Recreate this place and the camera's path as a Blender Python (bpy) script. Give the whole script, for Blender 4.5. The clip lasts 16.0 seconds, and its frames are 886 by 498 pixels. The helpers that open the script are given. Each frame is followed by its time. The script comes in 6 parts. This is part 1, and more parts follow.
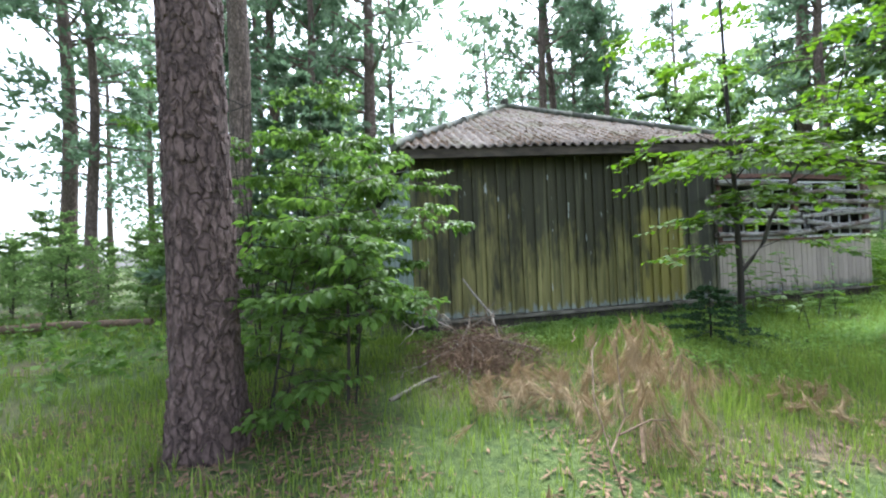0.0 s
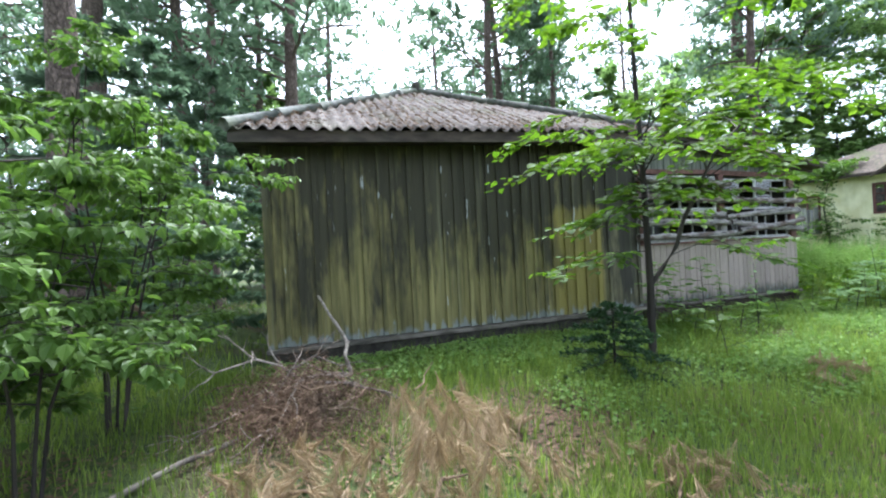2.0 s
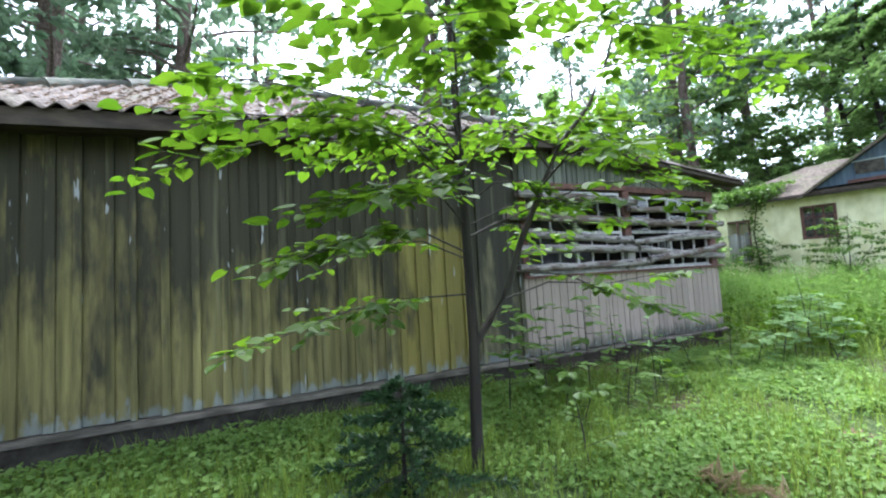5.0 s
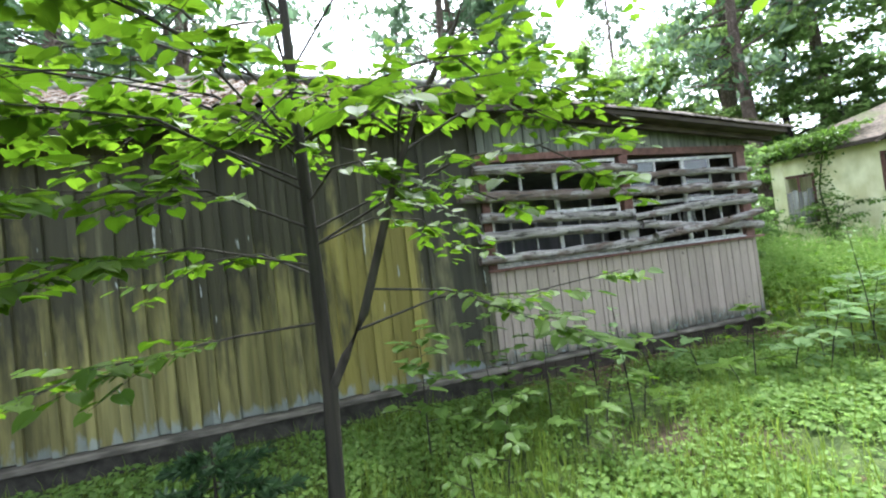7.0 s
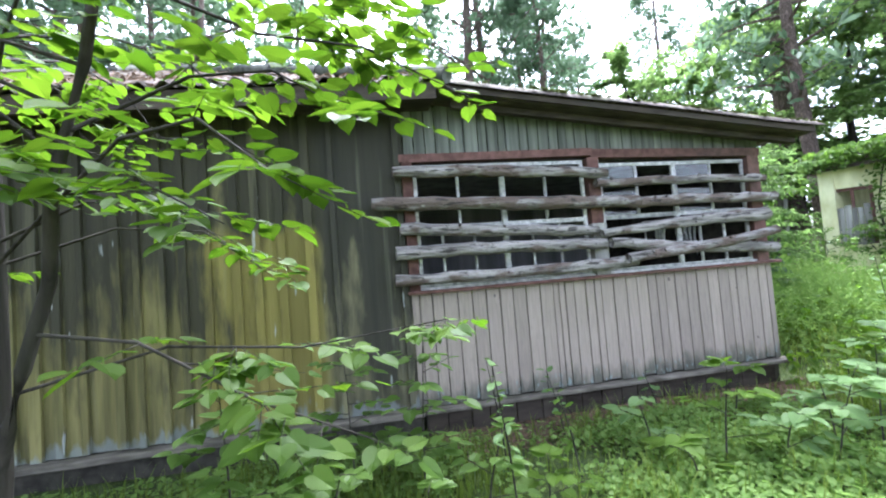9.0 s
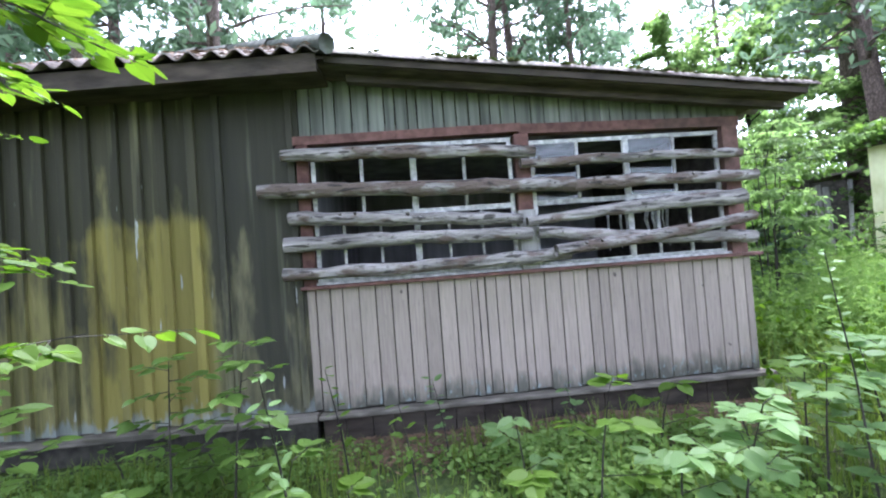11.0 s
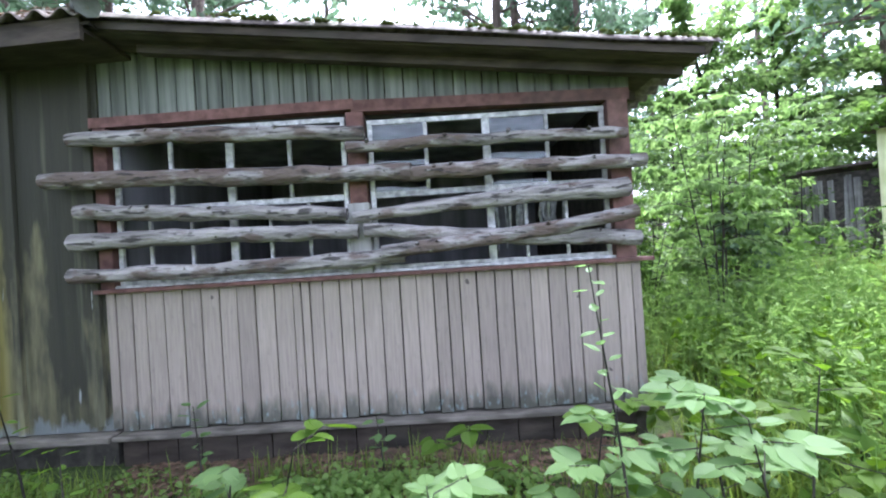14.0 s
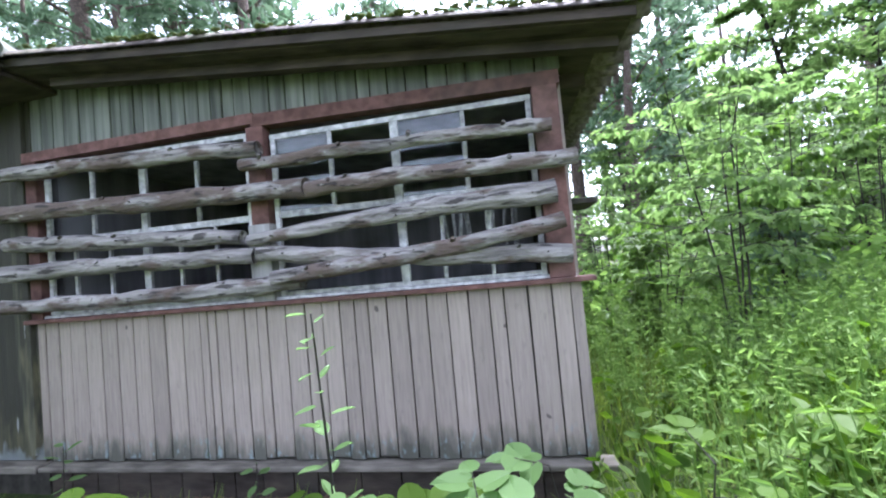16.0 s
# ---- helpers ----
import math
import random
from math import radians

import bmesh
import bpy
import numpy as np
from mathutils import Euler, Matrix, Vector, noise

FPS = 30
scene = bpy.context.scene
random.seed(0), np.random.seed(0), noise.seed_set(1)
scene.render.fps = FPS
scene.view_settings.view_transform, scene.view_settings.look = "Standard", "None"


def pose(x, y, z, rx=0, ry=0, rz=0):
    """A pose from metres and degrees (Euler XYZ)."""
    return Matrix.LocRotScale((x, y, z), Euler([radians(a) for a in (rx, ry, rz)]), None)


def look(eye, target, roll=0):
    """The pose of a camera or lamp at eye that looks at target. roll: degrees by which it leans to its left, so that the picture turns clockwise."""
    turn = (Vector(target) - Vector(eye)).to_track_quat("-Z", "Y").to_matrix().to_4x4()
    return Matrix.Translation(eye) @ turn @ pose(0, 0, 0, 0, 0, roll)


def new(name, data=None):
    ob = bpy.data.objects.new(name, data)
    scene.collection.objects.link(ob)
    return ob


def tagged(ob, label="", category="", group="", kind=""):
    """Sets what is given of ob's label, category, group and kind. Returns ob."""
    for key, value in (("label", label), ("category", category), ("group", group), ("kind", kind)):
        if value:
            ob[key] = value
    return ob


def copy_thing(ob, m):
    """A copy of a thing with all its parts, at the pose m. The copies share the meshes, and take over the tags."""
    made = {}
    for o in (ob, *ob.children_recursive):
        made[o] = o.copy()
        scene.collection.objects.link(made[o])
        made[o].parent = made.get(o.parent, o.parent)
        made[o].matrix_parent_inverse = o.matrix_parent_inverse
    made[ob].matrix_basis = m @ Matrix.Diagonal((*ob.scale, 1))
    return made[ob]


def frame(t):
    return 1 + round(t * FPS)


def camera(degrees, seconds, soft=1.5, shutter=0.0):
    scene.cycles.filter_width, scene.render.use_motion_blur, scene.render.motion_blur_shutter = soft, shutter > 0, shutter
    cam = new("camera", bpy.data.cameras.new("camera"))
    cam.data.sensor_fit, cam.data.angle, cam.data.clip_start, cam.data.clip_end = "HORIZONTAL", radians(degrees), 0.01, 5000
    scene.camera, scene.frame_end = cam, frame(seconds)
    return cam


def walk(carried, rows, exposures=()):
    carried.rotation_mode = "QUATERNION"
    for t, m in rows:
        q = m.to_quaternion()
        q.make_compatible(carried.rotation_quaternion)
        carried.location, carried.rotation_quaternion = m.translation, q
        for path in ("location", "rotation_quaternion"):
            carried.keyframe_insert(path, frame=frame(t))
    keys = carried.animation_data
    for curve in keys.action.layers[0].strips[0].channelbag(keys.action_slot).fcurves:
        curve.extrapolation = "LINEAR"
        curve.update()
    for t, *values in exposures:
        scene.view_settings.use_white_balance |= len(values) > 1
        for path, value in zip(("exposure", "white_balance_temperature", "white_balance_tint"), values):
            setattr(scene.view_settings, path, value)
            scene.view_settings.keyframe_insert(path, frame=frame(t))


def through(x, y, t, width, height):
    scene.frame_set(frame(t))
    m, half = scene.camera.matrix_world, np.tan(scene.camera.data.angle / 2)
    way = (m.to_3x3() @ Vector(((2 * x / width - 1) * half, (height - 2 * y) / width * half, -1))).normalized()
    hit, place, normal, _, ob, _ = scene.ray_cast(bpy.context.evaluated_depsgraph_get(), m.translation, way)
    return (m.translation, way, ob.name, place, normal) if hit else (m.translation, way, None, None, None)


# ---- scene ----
cam = camera(95.7, 16.0, soft=2.1)
PATH = [
    (0, (1.236, 0.633, 1.402), (1.701, 2.578, 1.426), -2.5),
    (0.5, (1.599, 0.826, 1.454), (2.125, 2.755, 1.486), -2.7),
    (1, (1.983, 0.987, 1.447), (2.509, 2.916, 1.466), -2.8),
    (1.5, (2.332, 1.188, 1.44), (2.898, 3.106, 1.439), -3.6),
    (2, (2.731, 1.419, 1.466), (3.368, 3.315, 1.476), -2.9),
    (2.5, (3.157, 1.556, 1.449), (3.816, 3.444, 1.488), -3.9),
    (3, (3.546, 1.795, 1.445), (4.322, 3.635, 1.542), -1.9),
    (3.5, (3.966, 1.949, 1.453), (4.788, 3.768, 1.584), -1.3),
    (4, (4.358, 2.099, 1.468), (5.138, 3.936, 1.599), -1.7),
    (4.2, (4.482, 2.163, 1.446), (5.302, 3.982, 1.584), -2.5),
    (6.3, (5.904, 2.478, 1.617), (6.533, 4.375, 1.696), -5.4),
    (6.5, (6.059, 2.522, 1.621), (6.644, 4.434, 1.672), -5.3),
    (7, (6.346, 2.669, 1.608), (6.901, 4.59, 1.654), -6.9),
    (7.5, (6.614, 2.857, 1.638), (7.149, 4.785, 1.647), -5.5),
    (8, (6.954, 2.879, 1.654), (7.439, 4.819, 1.674), -4.2),
    (8.5, (7.311, 2.993, 1.613), (7.735, 4.947, 1.662), -4.7),
    (9, (7.665, 3.101, 1.621), (8.035, 5.064, 1.708), -4.5),
    (9.2, (7.799, 3.13, 1.61), (8.133, 5.099, 1.706), -5.1),
    (11.3, (9.117, 3.372, 1.559), (9.251, 5.367, 1.601), -4.2),
    (11.5, (9.212, 3.408, 1.551), (9.359, 5.402, 1.593), -4.4),
    (12, (9.43, 3.474, 1.541), (9.511, 5.471, 1.584), -3.6),
    (12.5, (9.666, 3.46, 1.575), (9.65, 5.46, 1.616), -3.1),
    (13, (9.882, 3.565, 1.537), (9.936, 5.563, 1.571), -4.3),
    (13.5, (10.247, 3.735, 1.524), (10.292, 5.734, 1.552), -3.2),
    (14, (10.555, 3.819, 1.545), (10.544, 5.819, 1.554), -3.6),
    (14.5, (10.796, 3.919, 1.523), (10.748, 5.919, 1.554), -5.1),
    (15, (11.06, 4.082, 1.538), (11.007, 6.08, 1.606), -4.4),
    (15.5, (11.345, 4.189, 1.529), (11.192, 6.181, 1.612), -4.5),
    (16, (11.588, 4.299, 1.554), (11.253, 6.27, 1.63), -5.2),
]
walk(cam, [(t, look(eye, target, roll)) for t, eye, target, roll in PATH],
     [(0.0, 2.25, 5600, 8), (4.0, 2.36, 5400, 12), (7.0, 2.62, 5800, 8), (9.0, 2.84, 5500, 15), (12.0, 2.88, 5400, 20), (16.0, 2.74, 5400, 20)])

# ---- light ----
world = bpy.data.worlds.new("sky")
scene.world = world
world.use_nodes = True
wn, wl = world.node_tree.nodes, world.node_tree.links
wn.clear()
sky = wn.new("ShaderNodeTexSky")
sky.sky_type, sky.sun_disc = "NISHITA", False
sky.sun_elevation, sky.sun_rotation = radians(60), radians(18)
sky.air_density, sky.dust_density, sky.ozone_density = 1.0, 4.0, 1.0
pale = wn.new("ShaderNodeHueSaturation")
pale.inputs["Saturation"].default_value = 0.3
bgn = wn.new("ShaderNodeBackground")
bgn.inputs["Strength"].default_value = 0.15
wout = wn.new("ShaderNodeOutputWorld")
wl.new(sky.outputs[0], pale.inputs["Color"])
wl.new(pale.outputs[0], bgn.inputs["Color"])
wl.new(bgn.outputs[0], wout.inputs["Surface"])

sun_data = bpy.data.lights.new("sun", "SUN")
sun_data.energy, sun_data.angle, sun_data.color = 3.4, radians(40), (1.0, 0.96, 0.9)
sun = new("sun", sun_data)
sun.matrix_world = look((0, 0, 40), (-0.31 * 23, -0.95 * 23, 0))

# ---- materials ----


def links_of(mat):
    return mat.node_tree.nodes, mat.node_tree.links


def ramp(n, stops):
    r = n.new("ShaderNodeValToRGB")
    e = r.color_ramp.elements
    while len(e) < len(stops):
        e.new(0.5)
    for el, (p, c) in zip(e, stops):
        el.position, el.color = p, (*c, 1)
    return r


def noise_at(n, l, coord, scale, detail=4.0, stretch=(1, 1, 1)):
    m = n.new("ShaderNodeMapping")
    m.inputs["Scale"].default_value = stretch
    l.new(coord, m.inputs["Vector"])
    t = n.new("ShaderNodeTexNoise")
    t.inputs["Scale"].default_value, t.inputs["Detail"].default_value = scale, detail
    l.new(m.outputs[0], t.inputs["Vector"])
    return t.outputs[0]


def mixed(n, l, fac, a, b):
    m = n.new("ShaderNodeMix")
    m.data_type = "RGBA"
    for value, slot in ((fac, 0), (a, 6), (b, 7)):
        if isinstance(value, (int, float)):
            m.inputs[slot].default_value = value
        elif isinstance(value, tuple):
            m.inputs[slot].default_value = (*value, 1)
        else:
            l.new(value, m.inputs[slot])
    return m.outputs[2]


def span(n, l, value, lo, hi, a=0.0, b=1.0):
    m = n.new("ShaderNodeMapRange")
    m.inputs[1].default_value, m.inputs[2].default_value = lo, hi
    m.inputs[3].default_value, m.inputs[4].default_value = a, b
    l.new(value, m.inputs[0])
    return m.outputs[0]


def calc(n, l, op, a, b):
    m = n.new("ShaderNodeMath")
    m.operation = op
    for value, slot in ((a, 0), (b, 1)):
        if isinstance(value, (int, float)):
            m.inputs[slot].default_value = value
        else:
            l.new(value, m.inputs[slot])
    return m.outputs[0]


def start(name, rough=0.8):
    mat = bpy.data.materials.new(name)
    mat.use_nodes = True
    n, l = links_of(mat)
    b = n["Principled BSDF"]
    b.inputs["Roughness"].default_value = rough
    b.inputs["Specular IOR Level"].default_value = 0.25
    geo = n.new("ShaderNodeNewGeometry")
    return mat, n, l, b, geo.outputs["Position"]


def bump(n, l, b, height, strength=0.4, distance=0.01):
    k = n.new("ShaderNodeBump")
    k.inputs["Strength"].default_value, k.inputs["Distance"].default_value = strength, distance
    l.new(height, k.inputs["Height"])
    l.new(k.outputs[0], b.inputs["Normal"])


def per_object(n):
    return n.new("ShaderNodeObjectInfo").outputs["Random"]


def per_island(n):
    return n.new("ShaderNodeNewGeometry").outputs["Random Per Island"]


def plain(name, dark, light, scale=8, rough=0.8, stretch=(1, 1, 1), strength=0.4, each=True, grime=(0.05, 0.05, 0.04), grime_amount=0.5):
    """A worn surface: two colours mixed by grain, dirt at a larger scale, a little change from piece to piece."""
    mat, n, l, b, p = start(name, rough)
    grain = noise_at(n, l, p, scale, 6, stretch)
    c = mixed(n, l, span(n, l, grain, 0.35, 0.65), dark, light)
    big = noise_at(n, l, p, 1.7, 5)
    c = mixed(n, l, span(n, l, big, 0.5, 0.75, 0, grime_amount), c, grime)
    if each:
        hsv = n.new("ShaderNodeHueSaturation")
        l.new(c, hsv.inputs["Color"])
        l.new(span(n, l, per_object(n), 0, 1, 0.75, 1.2), hsv.inputs["Value"])
        c = hsv.outputs[0]
    l.new(c, b.inputs["Base Color"])
    fine = noise_at(n, l, p, scale * 6, 4, stretch)
    bump(n, l, b, calc(n, l, "ADD", grain, fine), strength)
    return mat


UP = (1, 1, 0.06)


def olive_wall():
    """Peeling olive paint: dark mouldy vertical runs with eave shade painted in on the upper half, bare bluish wood
    near the foot, an ochre patch.
    """
    mat, n, l, b, p = start("olive_paint", 0.75)
    sep = n.new("ShaderNodeSeparateXYZ")
    l.new(p, sep.inputs[0])
    x, z = sep.outputs[0], sep.outputs[2]
    grain = noise_at(n, l, p, 16, 6, UP)
    c = mixed(n, l, span(n, l, grain, 0.3, 0.7), (0.09, 0.085, 0.032), (0.235, 0.21, 0.08))
    patch = calc(n, l, "MULTIPLY", span(n, l, x, 6.25, 6.35), span(n, l, x, 7.2, 7.3, 1, 0))
    patch = calc(n, l, "MULTIPLY", patch, span(n, l, z, 2.0, 2.12, 1, 0))
    c = mixed(n, l, calc(n, l, "MULTIPLY", patch, 0.75), c, (0.205, 0.175, 0.042))
    runs = noise_at(n, l, p, 5.5, 5, (1, 1, 0.16))
    broad = noise_at(n, l, p, 1.6, 5, (1, 1, 0.42))
    mould_shade = calc(n, l, "ADD", calc(n, l, "MULTIPLY", runs, 1.5), calc(n, l, "MULTIPLY", broad, 2.7))
    # the ramp up the wall paints eave shade in with the mouldy runs
    mould_shade = calc(n, l, "ADD", mould_shade, span(n, l, z, 0.5, 2.5, -1.05, 0.1))
    mottle = noise_at(n, l, p, 15, 7, (1, 1, 0.22))
    mould_shade = calc(n, l, "ADD", mould_shade, calc(n, l, "MULTIPLY", calc(n, l, "SUBTRACT", mottle, 0.5), 1.6))
    mould_shade = calc(n, l, "SUBTRACT", mould_shade, calc(n, l, "MULTIPLY", patch, 0.5))
    mould_shade = calc(n, l, "ADD", mould_shade, span(n, l, x, 7.2, 7.35, 0, 0.35))
    # darker head of the boards: mouldy stain and eave shade in one colour
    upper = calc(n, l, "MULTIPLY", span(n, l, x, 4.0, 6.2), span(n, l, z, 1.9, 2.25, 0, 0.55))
    mould_shade = calc(n, l, "ADD", mould_shade, upper)
    c = mixed(n, l, span(n, l, mould_shade, 1.25, 1.95, 0, 0.9), c, (0.033, 0.032, 0.022))
    pale = noise_at(n, l, p, 9, 4, (1, 1, 0.05))
    c = mixed(n, l, span(n, l, pale, 0.58, 0.72, 0, 0.6), c, (0.19, 0.185, 0.10))
    foot = calc(n, l, "ADD", span(n, l, z, 0.36, 0.74, 0.42, -0.3), calc(n, l, "MULTIPLY", noise_at(n, l, p, 12, 5, (1, 1, 0.35)), 1.0))
    c = mixed(n, l, span(n, l, foot, 0.72, 0.86, 0, 0.7), c, (0.22, 0.25, 0.25))
    chips = noise_at(n, l, p, 17, 3, (1, 1, 0.14))
    c = mixed(n, l, span(n, l, chips, 0.70, 0.73, 0, 0.85), c, (0.36, 0.38, 0.37))
    hsv = n.new("ShaderNodeHueSaturation")
    l.new(c, hsv.inputs["Color"])
    l.new(span(n, l, per_object(n), 0, 1, 0.78, 1.2), hsv.inputs["Value"])
    l.new(span(n, l, x, 7.24, 7.34, 1.0, 0.75), hsv.inputs["Saturation"])
    l.new(hsv.outputs[0], b.inputs["Base Color"])
    bump(n, l, b, calc(n, l, "ADD", grain, noise_at(n, l, p, 70, 4, UP)), 0.5)
    return mat


def pink_wall():
    """Faded pinkish paint, worn to grey-green wood along the foot."""
    mat, n, l, b, p = start("faded_pink_paint", 0.7)
    sep = n.new("ShaderNodeSeparateXYZ")
    l.new(p, sep.inputs[0])
    z = sep.outputs[2]
    grain = noise_at(n, l, p, 75, 6, UP)
    c = mixed(n, l, span(n, l, grain, 0.3, 0.7), (0.25, 0.208, 0.172), (0.325, 0.272, 0.226))
    c = mixed(n, l, span(n, l, noise_at(n, l, p, 30, 5, (1, 1, 0.4)), 0.58, 0.7, 0, 0.35), c, (0.17, 0.15, 0.125))
    c = mixed(n, l, span(n, l, noise_at(n, l, p, 2.2, 5), 0.5, 0.75, 0, 0.45), c, (0.22, 0.188, 0.15))
    foot = calc(n, l, "ADD", span(n, l, z, 0.37, 0.68, 0.5, -0.25), noise_at(n, l, p, 15, 6, (1, 1, 0.3)))
    c = mixed(n, l, span(n, l, foot, 0.55, 0.95, 0, 0.85), c, (0.062, 0.068, 0.052))
    chips = noise_at(n, l, p, 21, 6, (1, 1, 0.55))
    low = calc(n, l, "MULTIPLY", span(n, l, chips, 0.57, 0.66), span(n, l, z, 0.46, 0.58, 0.7, 0))
    c = mixed(n, l, low, c, (0.22, 0.27, 0.265))
    knots = noise_at(n, l, p, 9, 1, (1, 1, 0.8))
    c = mixed(n, l, span(n, l, knots, 0.77, 0.79, 0, 0.8), c, (0.06, 0.05, 0.045))
    hsv = n.new("ShaderNodeHueSaturation")
    l.new(c, hsv.inputs["Color"])
    l.new(span(n, l, per_object(n), 0, 1, 0.86, 1.1), hsv.inputs["Value"])
    l.new(hsv.outputs[0], b.inputs["Base Color"])
    bump(n, l, b, grain, 0.35)
    return mat


def leaf_mat(name, dark, light, through=0.45, gloss=0.45):
    mat = bpy.data.materials.new(name)
    mat.use_nodes = True
    n, l = links_of(mat)
    b = n["Principled BSDF"]
    b.inputs["Roughness"].default_value = gloss
    b.inputs["Specular IOR Level"].default_value = 0.18
    geo = n.new("ShaderNodeNewGeometry")
    c = mixed(n, l, per_island(n), dark, light)
    c = mixed(n, l, span(n, l, noise_at(n, l, geo.outputs["Position"], 1.3, 3), 0.35, 0.7, 0, 0.5), c, dark)
    l.new(c, b.inputs["Base Color"])
    tr = n.new("ShaderNodeBsdfTranslucent")
    hsv = n.new("ShaderNodeHueSaturation")
    hsv.inputs["Value"].default_value, hsv.inputs["Saturation"].default_value = 1.42, 1.08
    l.new(c, hsv.inputs["Color"])
    l.new(hsv.outputs[0], tr.inputs["Color"])
    mix = n.new("ShaderNodeMixShader")
    mix.inputs[0].default_value = through
    l.new(b.outputs[0], mix.inputs[1])
    l.new(tr.outputs[0], mix.inputs[2])
    l.new(mix.outputs[0], n["Material Output"].inputs["Surface"])
    return mat


def ground_mat():
    mat, n, l, b, p = start("forest_floor", 0.95)
    a = noise_at(n, l, p, 0.55, 5)
    f = noise_at(n, l, p, 18, 8)
    moss = mixed(n, l, span(n, l, f, 0.3, 0.7), (0.03, 0.05, 0.014), (0.085, 0.115, 0.03))
    litter = mixed(n, l, span(n, l, f, 0.3, 0.7), (0.048, 0.035, 0.024), (0.145, 0.105, 0.068))
    l.new(mixed(n, l, span(n, l, a, 0.52, 0.66), moss, litter), b.inputs["Base Color"])
    bump(n, l, b, calc(n, l, "ADD", f, noise_at(n, l, p, 70, 6)), 0.9, 0.03)
    return mat


def bark_mat(name, dark, light, scale=9):
    """Scaly bark: uneven upright plates with soft dark cracks."""
    mat, n, l, b, p = start(name, 0.95)
    wob = n.new("ShaderNodeTexNoise")
    wob.inputs["Scale"].default_value, wob.inputs["Detail"].default_value = scale * 1.2, 4
    l.new(p, wob.inputs["Vector"])
    push = n.new("ShaderNodeVectorMath")
    push.operation = "MULTIPLY_ADD"
    l.new(wob.outputs["Color"], push.inputs[0])
    push.inputs[1].default_value = (0.12, 0.12, 0.2)
    l.new(p, push.inputs[2])
    m = n.new("ShaderNodeMapping")
    m.inputs["Scale"].default_value = (1, 1, 0.3)
    l.new(push.outputs[0], m.inputs["Vector"])
    v = n.new("ShaderNodeTexVoronoi")
    v.feature = "DISTANCE_TO_EDGE"
    v.inputs["Scale"].default_value = scale * 2.4
    l.new(m.outputs[0], v.inputs["Vector"])
    cell = n.new("ShaderNodeTexVoronoi")
    cell.inputs["Scale"].default_value = scale * 2.4
    l.new(m.outputs[0], cell.inputs["Vector"])
    f = noise_at(n, l, p, scale * 5, 6, (1, 1, 0.6))
    plate = span(n, l, v.outputs[0], 0.0, 0.16)
    c = mixed(n, l, span(n, l, f, 0.3, 0.7), dark, light)
    tone = n.new("ShaderNodeHueSaturation")
    l.new(c, tone.inputs["Color"])
    l.new(span(n, l, cell.outputs["Color"], 0, 1, 0.7, 1.3), tone.inputs["Value"])
    c = mixed(n, l, span(n, l, plate, 0, 1, 0.6, 0), tone.outputs[0], tuple(0.4 * k for k in dark))
    l.new(c, b.inputs["Base Color"])
    bump(n, l, b, calc(n, l, "ADD", plate, calc(n, l, "MULTIPLY", f, 0.8)), 0.8, 0.02)
    return mat


def log_mat():
    """Barked and bare weathered logs: long grain, brown bark scraps, dark splits and knots."""
    mat, n, l, b, p = start("weathered_log", 0.9)
    grain = noise_at(n, l, p, 22, 6, (0.1, 1, 1))
    c = mixed(n, l, span(n, l, grain, 0.32, 0.66), (0.11, 0.10, 0.09), (0.36, 0.335, 0.31))
    bark = calc(n, l, "ADD", noise_at(n, l, p, 9, 6, (0.4, 1, 1)), span(n, l, per_object(n), 0, 1, -0.16, 0.12))
    c = mixed(n, l, span(n, l, bark, 0.5, 0.58, 0, 0.85), c, (0.115, 0.083, 0.066))
    c = mixed(n, l, span(n, l, noise_at(n, l, p, 30, 3, (0.2, 1, 1)), 0.57, 0.64, 0, 0.85), c, (0.035, 0.03, 0.027))
    c = mixed(n, l, span(n, l, noise_at(n, l, p, 21, 4, (0.5, 1, 1)), 0.68, 0.74, 0, 0.6), c, (0.46, 0.44, 0.40))
    l.new(c, b.inputs["Base Color"])
    bump(n, l, b, calc(n, l, "ADD", grain, calc(n, l, "ADD", bark, noise_at(n, l, p, 45, 6, (0.4, 1, 1)))), 1.0, 0.025)
    return mat


M = {}
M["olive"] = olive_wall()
M["pink"] = pink_wall()
M["upper"] = plain("grey_green_board", (0.085, 0.092, 0.078), (0.19, 0.2, 0.17), 18, 0.8, UP)
M["side"] = plain("pale_blue_board", (0.30, 0.37, 0.37), (0.55, 0.62, 0.60), 12, 0.75, UP, grime=(0.13, 0.13, 0.1))
M["red"] = plain("red_brown_trim", (0.092, 0.046, 0.038), (0.168, 0.088, 0.073), 14, 0.8, (1, 1, 1), grime_amount=0.5)
M["white"] = plain("flaking_white_paint", (0.33, 0.33, 0.32), (0.66, 0.66, 0.64), 22, 0.65, grime=(0.16, 0.15, 0.13))
M["log"] = log_mat()
M["grey_wood"] = plain("grey_weathered_wood", (0.075, 0.067, 0.052), (0.185, 0.165, 0.135), 14, 0.9, (0.3, 1, 1))
M["grey_plank"] = plain("grey_upright_plank", (0.17, 0.165, 0.15), (0.38, 0.37, 0.34), 14, 0.9, UP)
M["fascia"] = plain("dark_roof_board", (0.029, 0.023, 0.018), (0.074, 0.058, 0.045), 12, 0.85, (0.3, 1, 1))
M["base"] = plain("dark_footing", (0.04, 0.036, 0.03), (0.10, 0.09, 0.075), 9, 0.95)
M["inside"] = plain("dim_interior_wall", (0.16, 0.16, 0.165), (0.3, 0.3, 0.3), 5, 0.9, UP)
